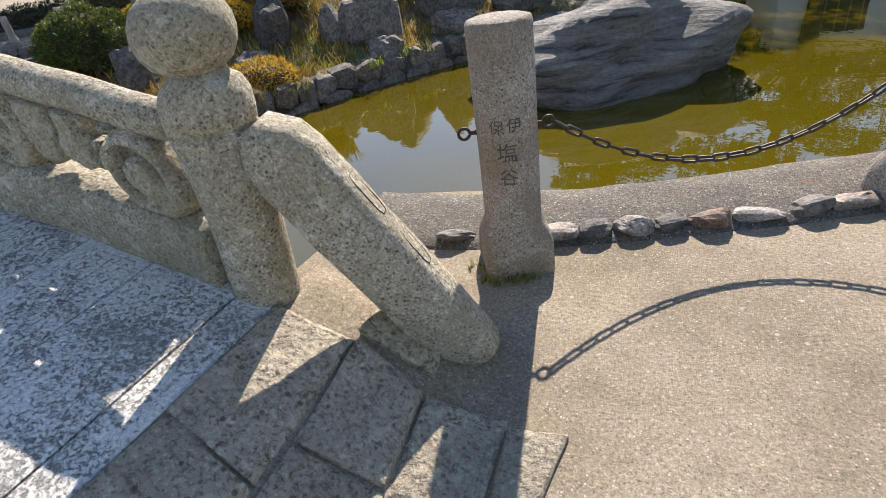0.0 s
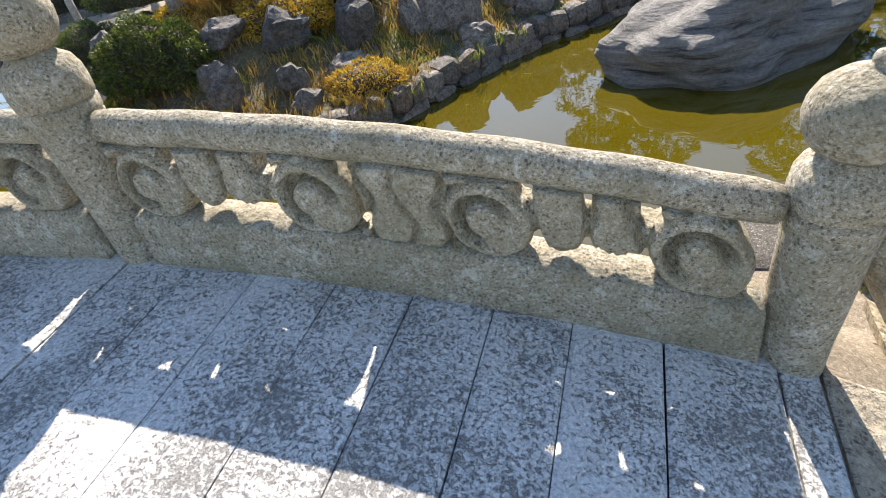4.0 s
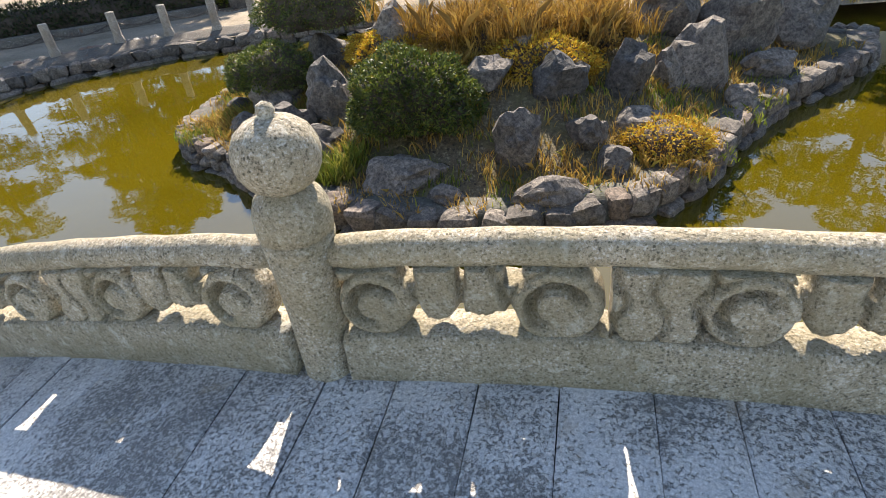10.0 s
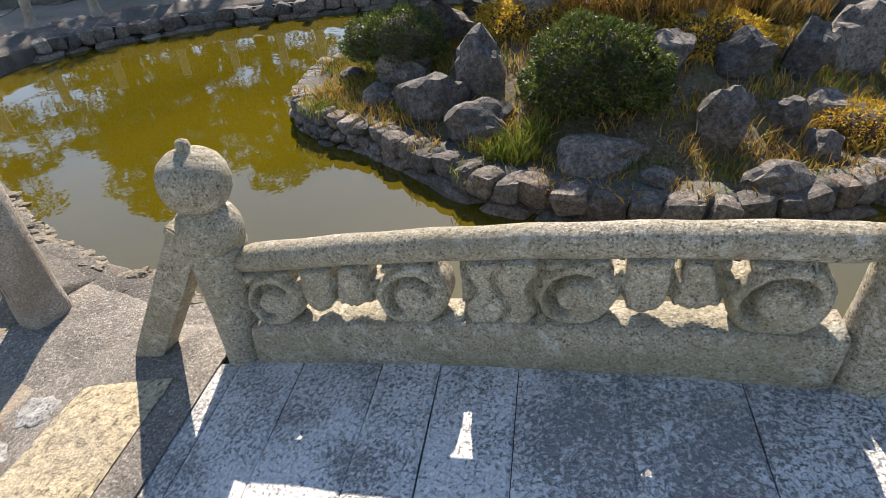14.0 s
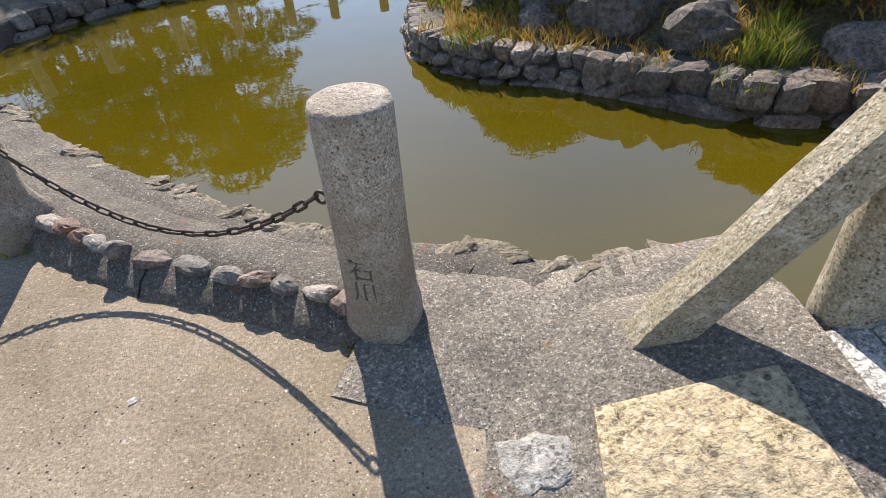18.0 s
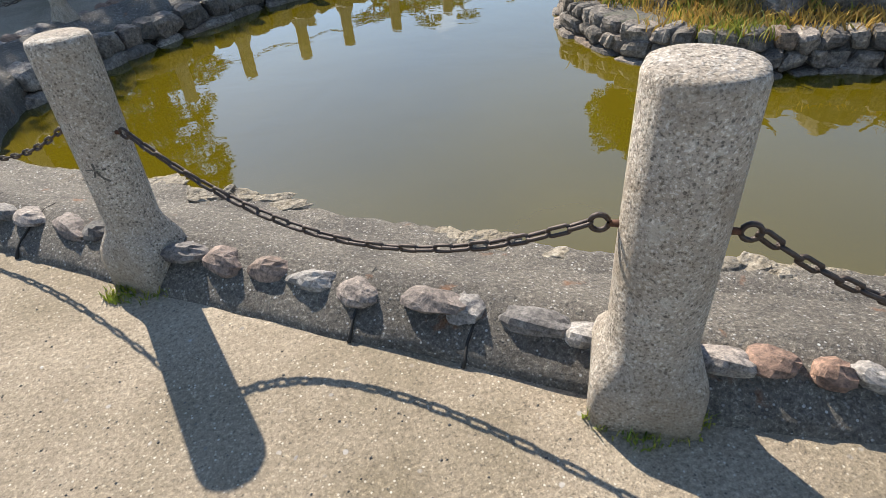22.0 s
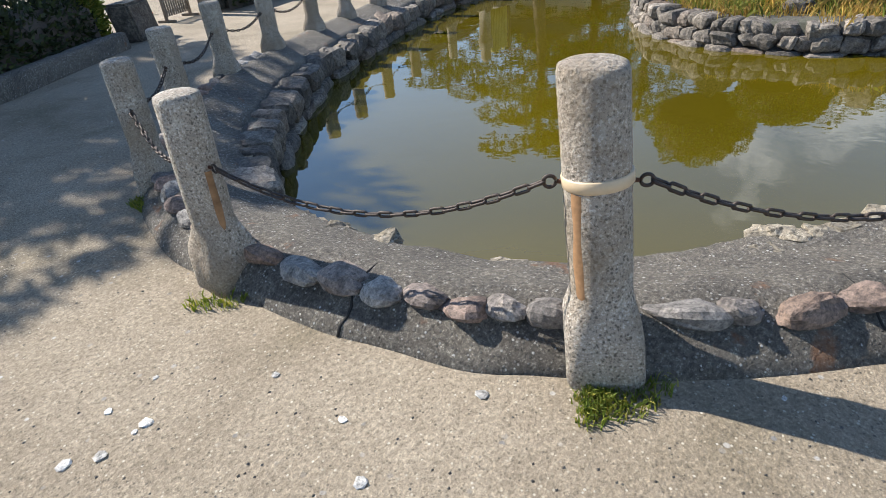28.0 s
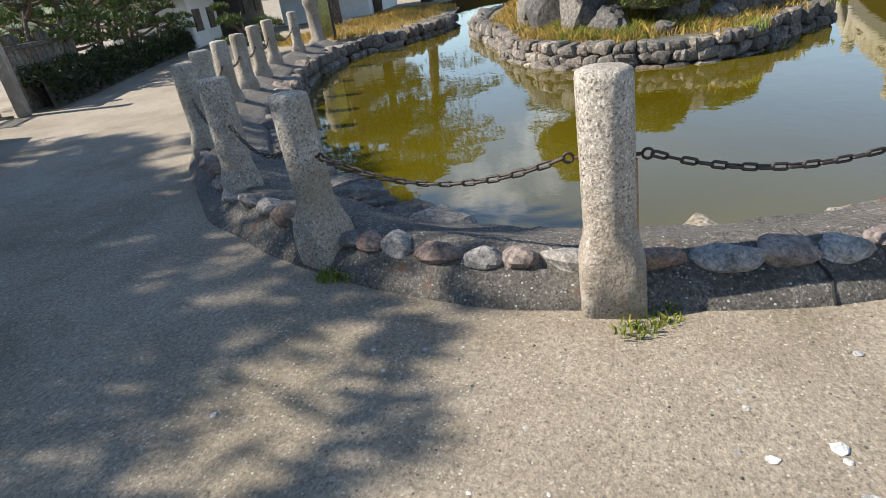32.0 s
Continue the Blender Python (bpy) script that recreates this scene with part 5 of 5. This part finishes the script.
def tufts(name, label, spots, mat, blade, seed, wide=0.006):
    rng = np.random.default_rng(seed)
    verts, faces = [], []
    for px, py, pz, n, rad, hgt in spots:
        for _ in range(n):
            a, r = rng.uniform(0, 6.283), rad * math.sqrt(rng.uniform())
            bx, by = px + r * math.cos(a), py + r * math.sin(a)
            b = np.array((bx, by, pz(bx, by) if callable(pz) else pz))
            lean = rng.normal(size=2) * 0.45
            h = hgt * rng.uniform(0.45, 1.2)
            tip = b + np.array((lean[0] * h, lean[1] * h, h))
            mid = b + np.array((lean[0] * h * 0.3, lean[1] * h * 0.3, h * 0.62))
            s = np.array((math.cos(a), math.sin(a), 0)) * wide * rng.uniform(0.6, 1.4)
            o = len(verts)
            verts += [b - s, b + s, mid + s * 0.7, tip, mid - s * 0.7]
            faces.append((o, o + 1, o + 2, o + 3, o + 4))
    ob = hang(name, mesh_from(name, verts, faces, mat, False), None)
    return tagged(ob, label, "grass", kind="stuff")


random.seed(30)
spots = [(-5.0 + random.gauss(0, 0.5), 5.05 + random.gauss(0, 0.26), 0.62 + random.uniform(0, 0.35), 60, 0.16, 0.30) for _ in range(120)]
spots += [(-4.0 + random.gauss(0, 0.25), 5.3 + random.gauss(0, 0.2), 0.62 + random.uniform(0, 0.3), 60, 0.14, 0.28) for _ in range(40)]
tufts("dry_stems", "tall russet dry stems standing on the island top", spots, RUSSET, 0.2, 12, 0.005)
random.seed(31)
spots = []
for _ in range(1500):
    px, py = random.uniform(-9.0, -0.5), random.uniform(2.3, 7.6)
    if inside(px, py, ISLAND) and edge_gap(px, py, ISLAND) > 0.12:
        if px < -7.3 or random.random() < 0.33:
            spots.append((px, py, mound_z, 34, 0.17, 0.13))
tufts("dry_grass", "dry golden grass over the island mound", spots, DRY, 0.2, 1)
spots = [(random.uniform(-8.9, -7.4), random.uniform(3.8, 6.3), mound_z, 70, 0.22, 0.13) for _ in range(40)]
spots += [(random.uniform(-6.8, -1.5), random.uniform(2.6, 7.0), mound_z, 45, 0.22, 0.10) for _ in range(110)]
spots += [(-6.35 + random.uniform(-0.3, 0.2), 2.95 + random.uniform(-0.15, 0.25), mound_z, 60, 0.12, 0.22) for _ in range(8)]
spots += [(-3.3 + random.uniform(-0.4, 0.3), 4.0 + random.uniform(-0.5, 0.6), mound_z, 40, 0.2, 0.13) for _ in range(6)]
tufts("green_grass", "tufts of fresh green grass on the island", [s for s in spots if inside(s[0], s[1], ISLAND)], GREEN, 0.2, 2)
spots = [(-4.9 + random.uniform(-1.2, 0.8), 4.7 + random.uniform(-0.5, 0.5), mound_z, 90, 0.20, 0.22) for _ in range(22)]
spots += [(-3.15 + random.uniform(-0.25, 0.25), 3.65 + random.uniform(-0.35, 0.4), mound_z, 110, 0.16, 0.16) for _ in range(9)]
tufts("golden_grass", "bright golden dry grass clumps on the island", [s for s in spots if inside(s[0], s[1], ISLAND)], DRY, 0.2, 3)
# weeds at the foot of posts
spots = []
for x, y in [(s[0], s[1]) for s in POST_SPEC[:6]] + [(0.55, 0.98)]:
    d = 0.17
    for k in range(9):
        a = random.uniform(3.3, 5.9)
        spots.append((x + d * math.cos(a), y + d * math.sin(a), 0.0, 26, 0.05, 0.035))
for k in range(10):
    spots.append((-14.20 + random.uniform(-0.05, 0.06), 3.79 + random.uniform(-0.05, 0.05), 0.0, 60, 0.04, 0.028))
    spots.append((-14.30 + random.uniform(-0.12, 0.06), 6.26 + random.uniform(-0.1, 0.1), 0.0, 60, 0.05, 0.035))
tufts("weeds", "low green weeds at the feet of the chain posts", spots, GREEN, 0.2, 4, 0.003)


def pine(x, y, h, seed, pads, spread, lean=(0.1, 0.05), label="tall pine with layered needle pads and a bare trunk", dens=260, tuft=0.13):
    tr = thing("pine_tree", label, "tree", "garden pines", (x, y, 0))
    rng = np.random.default_rng(seed)
    path = [(x + lean[0] * h * t + 0.12 * math.sin(t * 6 + seed), y + lean[1] * h * t + 0.10 * math.cos(t * 5 + seed), h * 0.94 * t - 0.1) for t in [k / 10 for k in range(11)]]
    part("trunk", tube(path, [0.14 * (1 - 0.75 * k / 10) * h / 4 for k in range(11)], 9), BARK, tr)
    verts, faces = [], []
    for k in range(pads):
        t = 0.38 + 0.62 * (k + 0.5) / pads
        base = Vector(path[min(10, int(t * 10))])
        a = k * 2.4 + rng.uniform(-0.4, 0.4)
        reach = spread * (1.15 - 0.85 * t) * rng.uniform(0.6, 1.1) + 0.2
        c = base + Vector((math.cos(a) * reach, math.sin(a) * reach, rng.uniform(-0.05, 0.2)))
        part("limb", tube([base - Vector((0, 0, 0.1)), (base + c) / 2 + Vector((0, 0, -0.08)), c], [0.045, 0.03, 0.015], 6), BARK, tr)
        pr = spread * (0.55 - 0.22 * t) * rng.uniform(0.8, 1.2)
        for _ in range(dens):
            d = rng.normal(size=3)
            d /= np.linalg.norm(d)
            d[2] = abs(d[2]) - 0.25
            q = np.array(c) + d * np.array((pr, pr, pr * 0.38)) * rng.uniform(0.75, 1.05)
            for _ in range(4):
                e = np.array((d[0] * 0.6, d[1] * 0.6, 0.7)) + 0.6 * rng.normal(size=3)
                e /= np.linalg.norm(e)
                s = np.cross(e, rng.normal(size=3))
                s /= np.linalg.norm(s)
                o = len(verts)
                verts += [q - s * tuft * 0.13, q + s * tuft * 0.13, q + e * tuft]
                faces.append((o, o + 1, o + 2))
    hang("crown", mesh_from("crown", verts, faces, NEEDLE, False), tr).matrix_parent_inverse = tr.matrix_world.inverted()
    return tr


pine(-17.7, 12.8, 5.3, 1, 18, 2.1, (0.03, 0.0), dens=120, tuft=0.17)
pine(-15.8, 12.2, 5.4, 11, 20, 2.1, (0.0, 0.03), dens=150, tuft=0.17)
pine(-19.9, 15.0, 9.5, 14, 26, 2.7, (0.0, 0.0), dens=340, tuft=0.2)
pine(-0.9, 12.7, 6.0, 12, 16, 2.4, (0.03, 0.03), dens=300, tuft=0.16)
pine(2.9, 13.0, 6.2, 13, 16, 2.5, (-0.03, 0.03), dens=300, tuft=0.16)
pine(-20.3, 9.0, 5.6, 2, 14, 2.1, (0.05, 0.05))
pine(-16.0, 17.2, 9.0, 3, 26, 2.7, (0.02, 0.0), dens=340, tuft=0.2)
pine(0.5, 17.5, 5.0, 6, 12, 2.2, (0.02, 0.05))
pine(3.5, 14.2, 4.2, 7, 11, 1.9, (-0.06, 0.05))
pine(6.5, 12.5, 7.4, 8, 20, 3.0, (0.05, 0.05))
pine(11.5, 7.0, 8.0, 9, 20, 3.2, (0.05, 0.05))


# ---- beyond the pond: path edge, hedge, gate, buildings, hill ----
WOOD = plainish("grey_wood", (0.20, 0.165, 0.13), 0.8, 0.0, 14.0, 0.6, 0.002)
BAMBOO = plainish("yellow_bamboo", (0.42, 0.36, 0.10), 0.6, 0.0, 9.0, 0.45, 0.002)
PLASTER = plainish("white_plaster", (0.72, 0.71, 0.68), 0.9, 0.0, 4.0, 0.2, 0.001)
TILE = plainish("grey_roof_tile", (0.09, 0.095, 0.10), 0.6, 0.0, 12.0, 0.5, 0.002)
DARKWOOD = plainish("dark_timber", (0.045, 0.035, 0.028), 0.8, 0.0, 10.0, 0.5, 0.002)
CONE_RED = plainish("orange_plastic", (0.75, 0.13, 0.03), 0.5, 0.0, 6.0, 0.2, 0.0005)
HEDGE = tinted("hedge_leaves", [(0.0, (0.012, 0.020, 0.006)), (0.6, (0.030, 0.045, 0.010)), (1.0, (0.06, 0.075, 0.014))], 0.6, 0.2)
FAR_WOOD = tinted("far_wood", [(0.0, (0.05, 0.075, 0.03)), (1.0, (0.12, 0.14, 0.06))], 0.8, 0.1)


def box_bm(sx, sy, sz, bevel=0.0, m=None):
    bm = bmesh.new()
    bmesh.ops.create_cube(bm, size=1.0, matrix=Matrix.Translation((0, 0, sz / 2)) @ Matrix.Diagonal((sx, sy, sz, 1)))
    if bevel:
        bmesh.ops.bevel(bm, geom=bm.edges[:], offset=bevel, segments=2, affect="EDGES")
    if m is not None:
        bm.transform(m)
    return bm


def facing(x, y, deg, z=0.0):
    return Matrix.Translation((x, y, z)) @ Matrix.Rotation(radians(deg), 4, "Z")


# low stone edging with dark shrubs behind it
edging = soften(resample([(-16.6, 7.8), (-15.2, 8.9), (-13.9, 9.95), (-12.55, 11.05)], 0.1), 2)
ribbon("edging", edging, [(0.10, -0.02), (0.09, 0.17), (0.06, 0.19), (-0.06, 0.19), (-0.10, 0.17), (-0.11, -0.02)], KERB,
       "low grey stone edging between the path and the hedge", "kerb", 0.01)
bm = box_bm(0.55, 0.30, 0.46, 0.03, facing(-12.2, 11.45, 40))
for v in bm.verts:
    if v.co.z > 0.3:
        v.co.x -= 0.05
block = part("wall_block", bm, WALLSTONE, None)
tagged(block, "grey stone wall block at the end of the low edging", "wall block")


def leafy_strip(name, label, line, half, height, n, seed, mat, leaf):
    hd = thing(name, label, "hedge", "", tuple(line[0]))
    rng = np.random.default_rng(seed)
    pts = []
    for _ in range(n):
        k = rng.integers(0, len(line) - 1)
        p = line[k].lerp(line[k + 1], rng.uniform())
        d = (line[k + 1] - line[k]).normalized()
        s = Vector((d.y, -d.x, 0))
        a = rng.uniform(0, math.pi)
        bump = 1 + 0.2 * noise.noise(Vector((p.x * 2, p.y * 2, seed)))
        q = p + s * math.cos(a) * half * bump + Vector((0, 0, math.sin(a) ** 0.5 * height * bump * rng.uniform(0.55, 1.0)))
        pts.append((tuple(q), np.array((s.x * math.cos(a), s.y * math.cos(a), math.sin(a)))))
    v, f = leaf_cloud(pts, leaf, n, seed)
    verts, faces = [], []
    for k, p in enumerate(line):
        d = (line[min(k + 1, len(line) - 1)] - line[max(k - 1, 0)]).normalized()
        s = Vector((d.y, -d.x, 0))
        for o, z in ((1, 0), (0.9, 0.7), (0, 0.9), (-0.9, 0.7), (-1, 0)):
            verts.append(p + s * o * half * 0.9 + Vector((0, 0, z * height * 0.9)))
    for k in range(len(line) - 1):
        for j in range(4):
            i = k * 5 + j
            faces.append((i, i + 1, i + 6, i + 5))
    hang("branch_core", mesh_from("branch_core", verts, faces, TWIG), hd).matrix_parent_inverse = hd.matrix_world.inverted()
    hang("foliage", mesh_from("foliage", v, f, mat, False), hd).matrix_parent_inverse = hd.matrix_world.inverted()
    return hd


leafy_strip("hedge", "dark evergreen hedge behind the low stone edging", [p + Vector((-0.35, 0.35, 0)) for p in edging], 0.35, 0.75, 9000, 3, HEDGE, 0.05)
back = resample([(-10.45, 12.55), (-9.4, 12.95), (-6.3, 14.5), (-3.2, 15.9)], 0.25)
leafy_strip("hedge", "long clipped dark hedge in front of the pines", back, 0.22, 0.55, 12000, 4, HEDGE, 0.05)
leafy_strip("shrub_border", "yellow-green leafy shrub beside the edging", resample([(-13.0, 11.6), (-12.6, 11.9)], 0.1), 0.3, 0.95, 3500, 5, GREEN, 0.06)

# gate pillar and board fence
gp = thing("gate_pillar", "slender square grey stone gate pillar", "pillar", "", (-10.75, 12.45, 0))
part("shaft", box_bm(0.13, 0.13, 1.08, 0.012, facing(-10.75, 12.45, 25)), POST, gp)
part("cap", box_bm(0.17, 0.17, 0.07, 0.02, facing(-10.75, 12.45, 25, 1.08)), POST, gp)
fn = thing("board_fence", "weathered pale fence of upright boards under a rail", "fence", "", (-9.8, 13.0, 0))
for k in range(15):
    x, y = -10.55 + 0.125 * k, 12.62 + 0.058 * k
    part("board", box_bm(0.105, 0.03, 0.78 + 0.01 * math.sin(k * 3), 0.004, facing(x, y, 25)), WALLSTONE, fn)
part("rail", box_bm(2.1, 0.10, 0.06, 0.01, facing(-9.68, 13.02, 25, 0.76)), WALLSTONE, fn)
for k in range(3):
    part("fence_cap", box_bm(0.14, 0.14, 0.16, 0.03, facing(-10.3 + 0.75 * k, 12.74 + 0.35 * k, 25, 0.80)), WALLSTONE, fn)

br = thing("barricade", "small dark wooden slatted barricade standing on the path", "barricade", "", (-11.15, 12.55, 0))
mm = facing(-11.15, 12.55, 30)
for z in (0.12, 0.36):
    part("crossbar", box_bm(0.62, 0.03, 0.035, 0.004, mm @ Matrix.Translation((0, 0, z))), WOOD, br)
for k in range(11):
    part("slat", box_bm(0.028, 0.018, 0.33, 0.003, mm @ Matrix.Translation((-0.28 + 0.056 * k, -0.02, 0.08))), WOOD, br)
for s in (-0.30, 0.30):
    part("foot", box_bm(0.04, 0.30, 0.035, 0.004, mm @ Matrix.Translation((s, 0, 0))), WOOD, br)
    part("upright", box_bm(0.04, 0.04, 0.44, 0.004, mm @ Matrix.Translation((s, 0, 0.02))), WOOD, br)
cn = thing("traffic_cone", "orange traffic cone beyond the gate pillar", "cone", "", (-9.9, 14.6, 0))
bm = lathe([(0.10, 0.0), (0.085, 0.02), (0.07, 0.1), (0.015, 0.36)], 14)
bm.transform(Matrix.Translation((-11.15, 13.9, 0)))
part("cone", bm, CONE_RED, cn)
part("base", box_bm(0.24, 0.24, 0.02, 0.004, facing(-11.15, 13.9, 10)), CONE_RED, cn)
cn.location = (-11.15, 13.9, 0)
for ch in cn.children:
    ch.matrix_parent_inverse = Matrix.Translation((11.15, -13.9, 0))

# yellow bamboo screen with its stone pillar at the end of the chain row
sc = thing("bamboo_screen", "yellow bamboo screen fixed beside a grey stone pillar", "screen", "", (-5.3, 10.85, 0))
mm = facing(-5.30, 10.85, 6)
for k in range(10):
    bm = tube([mm @ Vector((-0.30 + 0.064 * k, 0, 0.10)), mm @ Vector((-0.30 + 0.064 * k, 0, 1.06 + 0.02 * math.sin(k * 2)))], [0.032, 0.032], 8)
    part("bamboo_cane", bm, BAMBOO, sc)
part("frame_post", box_bm(0.07, 0.07, 1.12, 0.01, mm @ Matrix.Translation((0.40, 0, 0))), DARKWOOD, sc)
part("frame_rail", box_bm(0.74, 0.05, 0.05, 0.01, mm @ Matrix.Translation((0, 0.05, 0.3))), DARKWOOD, sc)
sp = thing("stone_pillar", "short knobbed grey stone pillar beside the bamboo screen", "pillar", "", (-5.85, 10.78, 0))
bm = lathe([(0.14, 0), (0.14, 0.12), (0.10, 0.15), (0.105, 0.7), (0.13, 0.75), (0.13, 0.9), (0.09, 0.97), (0.10, 1.1), (0.04, 1.2)], 16, 0.004, 2, [1, 1, .7, .7, .7, .7, .3, .2, 0])
bm.transform(Matrix.Translation((-5.85, 10.78, 0)))
part("shaft", bm, POST, sp)


def house(name, x, y, deg, w, d, h, roof, label, wall_mat, opening=True):
    hs = thing(name, label, "building", "", (x, y, 0))
    m = facing(x, y, deg)
    part("wall", box_bm(w, d, h, 0.01, m), wall_mat, hs)
    bm = bmesh.new()
    e = 0.35
    pts = [(-w / 2 - e, -d / 2 - e, h - 0.05), (w / 2 + e, -d / 2 - e, h - 0.05), (w / 2 + e, d / 2 + e, h - 0.05), (-w / 2 - e, d / 2 + e, h - 0.05), (-w / 2 - e, 0, h + roof), (w / 2 + e, 0, h + roof)]
    vs = [bm.verts.new(p) for p in pts]
    for f in ((0, 1, 5, 4), (2, 3, 4, 5), (1, 2, 5), (3, 0, 4), (3, 2, 1, 0)):
        bm.faces.new([vs[i] for i in f])
    bm.transform(m)
    rf = part("roof", bm, TILE, hs)
    nrow = int(w / 0.16)
    for side in (-1, 1):
        vs_, fs_ = [], []
        for k in range(nrow):
            u = -w / 2 - e + (w + 2 * e) * (k + 0.5) / nrow
            a, b = Vector((u, side * (d / 2 + e), h - 0.04)), Vector((u, 0, h + roof + 0.01))
            o = len(vs_)
            for p in (a, b):
                for q in ((-0.035, 0), (-0.02, 0.03), (0.02, 0.03), (0.035, 0)):
                    vs_.append(m @ (p + Vector((q[0], 0, q[1]))))
            fs_ += [(o + j, o + j + 1, o + j + 5, o + j + 4) for j in range(3)]
        ob = hang("tile_row", mesh_from("tile_row", vs_, fs_, TILE), hs)
        ob.matrix_parent_inverse = hs.matrix_world.inverted()
    if opening:
        for s in (-0.28, 0.22):
            wn_ = part("window", box_bm(w * 0.22, 0.06, h * 0.42, 0.01, m @ Matrix.Translation((w * s, -d / 2, h * 0.3))), DARKWOOD, hs)
            for k in range(5):
                part("lattice_bar", box_bm(0.03, 0.08, h * 0.42, 0.004, m @ Matrix.Translation((w * s - w * 0.09 + w * 0.045 * k, -d / 2 - 0.01, h * 0.3))), WOOD, wn_)
    return hs


house("storehouse", -2.6, 16.9, 22, 2.6, 2.0, 1.25, 0.7, "white plastered storehouse with a grey tiled roof", PLASTER)
house("gate_house", 0.6, 17.6, 20, 3.0, 2.2, 1.9, 0.9, "dark timber gate house with a grey tiled roof", DARKWOOD)
house("garden_house", 4.5, 15.0, 10, 5.0, 3.0, 1.9, 1.2, "pale plastered house with a broad tiled roof across the pond", PLASTER)

for x, y, h, s, pd in ((-9.2, 13.7, 1.75, 21, 11), (-8.2, 14.2, 2.0, 22, 12), (-7.0, 14.7, 2.2, 23, 12), (-5.8, 15.2, 1.9, 24, 11), (-4.6, 15.6, 1.7, 25, 9), (-6.7, 11.7, 0.95, 26, 7)):
    pine(x, y, h, s, pd, 0.85 if h > 1 else 0.5, (0.05, 0.02), "clipped garden pine with rounded needle pads behind the hedge", 90, 0.10)

pole = thing("utility_pole", "thin dark utility pole far behind the trees", "pole", "", (-6.5, 26.0, 0))
part("shaft", tube([(-6.5, 26.0, 0), (-6.5, 26.0, 4.2)], [0.06, 0.04], 8), DARKWOOD, pole)

# wooded hill on the skyline
rng = np.random.default_rng(8)
verts, faces = [], []
cols, rows_ = 160, 10
for i in range(cols + 1):
    an = radians(-75 + 190 * i / cols)
    for j in range(rows_ + 1):
        r = 110 + j * 9
        h = (6.5 + 4.5 * noise.noise(Vector((i * 0.05, 3.0, 0))) + 2.2 * noise.noise(Vector((i * 0.21, 1.0, 0)))) * math.sin(min(1.0, j / 7) * math.pi / 2)
        h += 1.3 * noise.noise(Vector((i * 0.9, j * 0.9, 5))) * (j > 0)
        verts.append((-10 + math.sin(an) * r, 5 + math.cos(an) * r, max(h, -0.2)))
for i in range(cols):
    for j in range(rows_):
        k = i * (rows_ + 1) + j
        faces.append((k, k + 1, k + rows_ + 2, k + rows_ + 1))
pts = []
for _ in range(9000):
    k = int(rng.integers(0, len(verts)))
    p = np.array(verts[k]) + rng.normal(size=3) * (2.2, 2.2, 0.5)
    pts.append((p, np.array((0, 0, 1.0))))
v2, f2 = leaf_cloud(pts, 1.6, 9000, 4)
o = len(verts)
hill = hang("backdrop", mesh_from("backdrop", list(verts) + list(v2), faces + [tuple(i + o for i in f) for f in f2], FAR_WOOD, False), None)
tagged(hill, "low wooded hills on the skyline", "hill", kind="structure")

# far bank grass, loose stone chips, and leaves on the path
random.seed(41)
spots = []
for _ in range(260):
    px, py = random.uniform(-5.2, 3.5), random.uniform(9.8, 12.6)
    if not inside(px, py, BANK_W):
        spots.append((px, py, 0.0, 40, 0.28, 0.12))
tufts("far_grass", "dry and green grass on the far pond bank", spots, DRY, 0.2, 6)
CHIPS = [stone_mesh("chip", k * 2.7 + 1, CHIP, 0.30, 0.5, 1, 1.4, True) for k in range(5)]
random.seed(43)
for k in range(46):
    t = random.random()
    cx, cy = -13.2 - 2.2 * t + random.uniform(-0.5, 0.3), 2.0 + 3.9 * t + random.uniform(-0.8, 0.6)
    if k > 34:
        cx, cy = random.uniform(-11.8, -9.4), random.uniform(-0.6, 0.6)
        if cy > 0.2:
            continue
    s = random.choice((0.006, 0.008, 0.010, 0.014, 0.02, 0.028))
    ob = hang("stone_chip", CHIPS[k % 5], None)
    ob.matrix_basis = Matrix.Translation((cx, cy, s * 0.12)) @ Matrix.Rotation(random.uniform(0, 6), 4, "Z") @ Matrix.Diagonal((s * 1.3, s, s, 1))
    tagged(ob, "small flat grey stone chip lying on the path", "stone chip", "stone chips")
verts, faces = [], []
ico = CHIPS[0]
for k in range(2600):
    t = random.random()
    cx, cy = -8.6 - 7.4 * t + random.uniform(-0.9, 0.9), -0.9 + 6.6 * t * t + random.uniform(-0.9, 0.9)
    if inside(cx, cy, BANK_W) or min((Vector((cx, cy, 0)) - p).length for p in foot_line[::12]) < 0.25 and cy > 0.2:
        continue
    s = random.uniform(0.002, 0.0055)
    a = random.uniform(0, 6.28)
    o = len(verts)
    for q in ((1, 0, 0), (0, 1, 0), (-1, 0, 0), (0, -1, 0), (0, 0, 0.8)):
        verts.append((cx + s * (q[0] * math.cos(a) - q[1] * math.sin(a)) * 1.2, cy + s * (q[0] * math.sin(a) + q[1] * math.cos(a)), s * q[2] + 0.0005))
    faces += [(o, o + 1, o + 4), (o + 1, o + 2, o + 4), (o + 2, o + 3, o + 4), (o + 3, o, o + 4)]
grit = hang("gravel", mesh_from("gravel", verts, faces, BOULDER, False), None)
tagged(grit, "loose fine gravel scattered over the path", "gravel", kind="stuff")
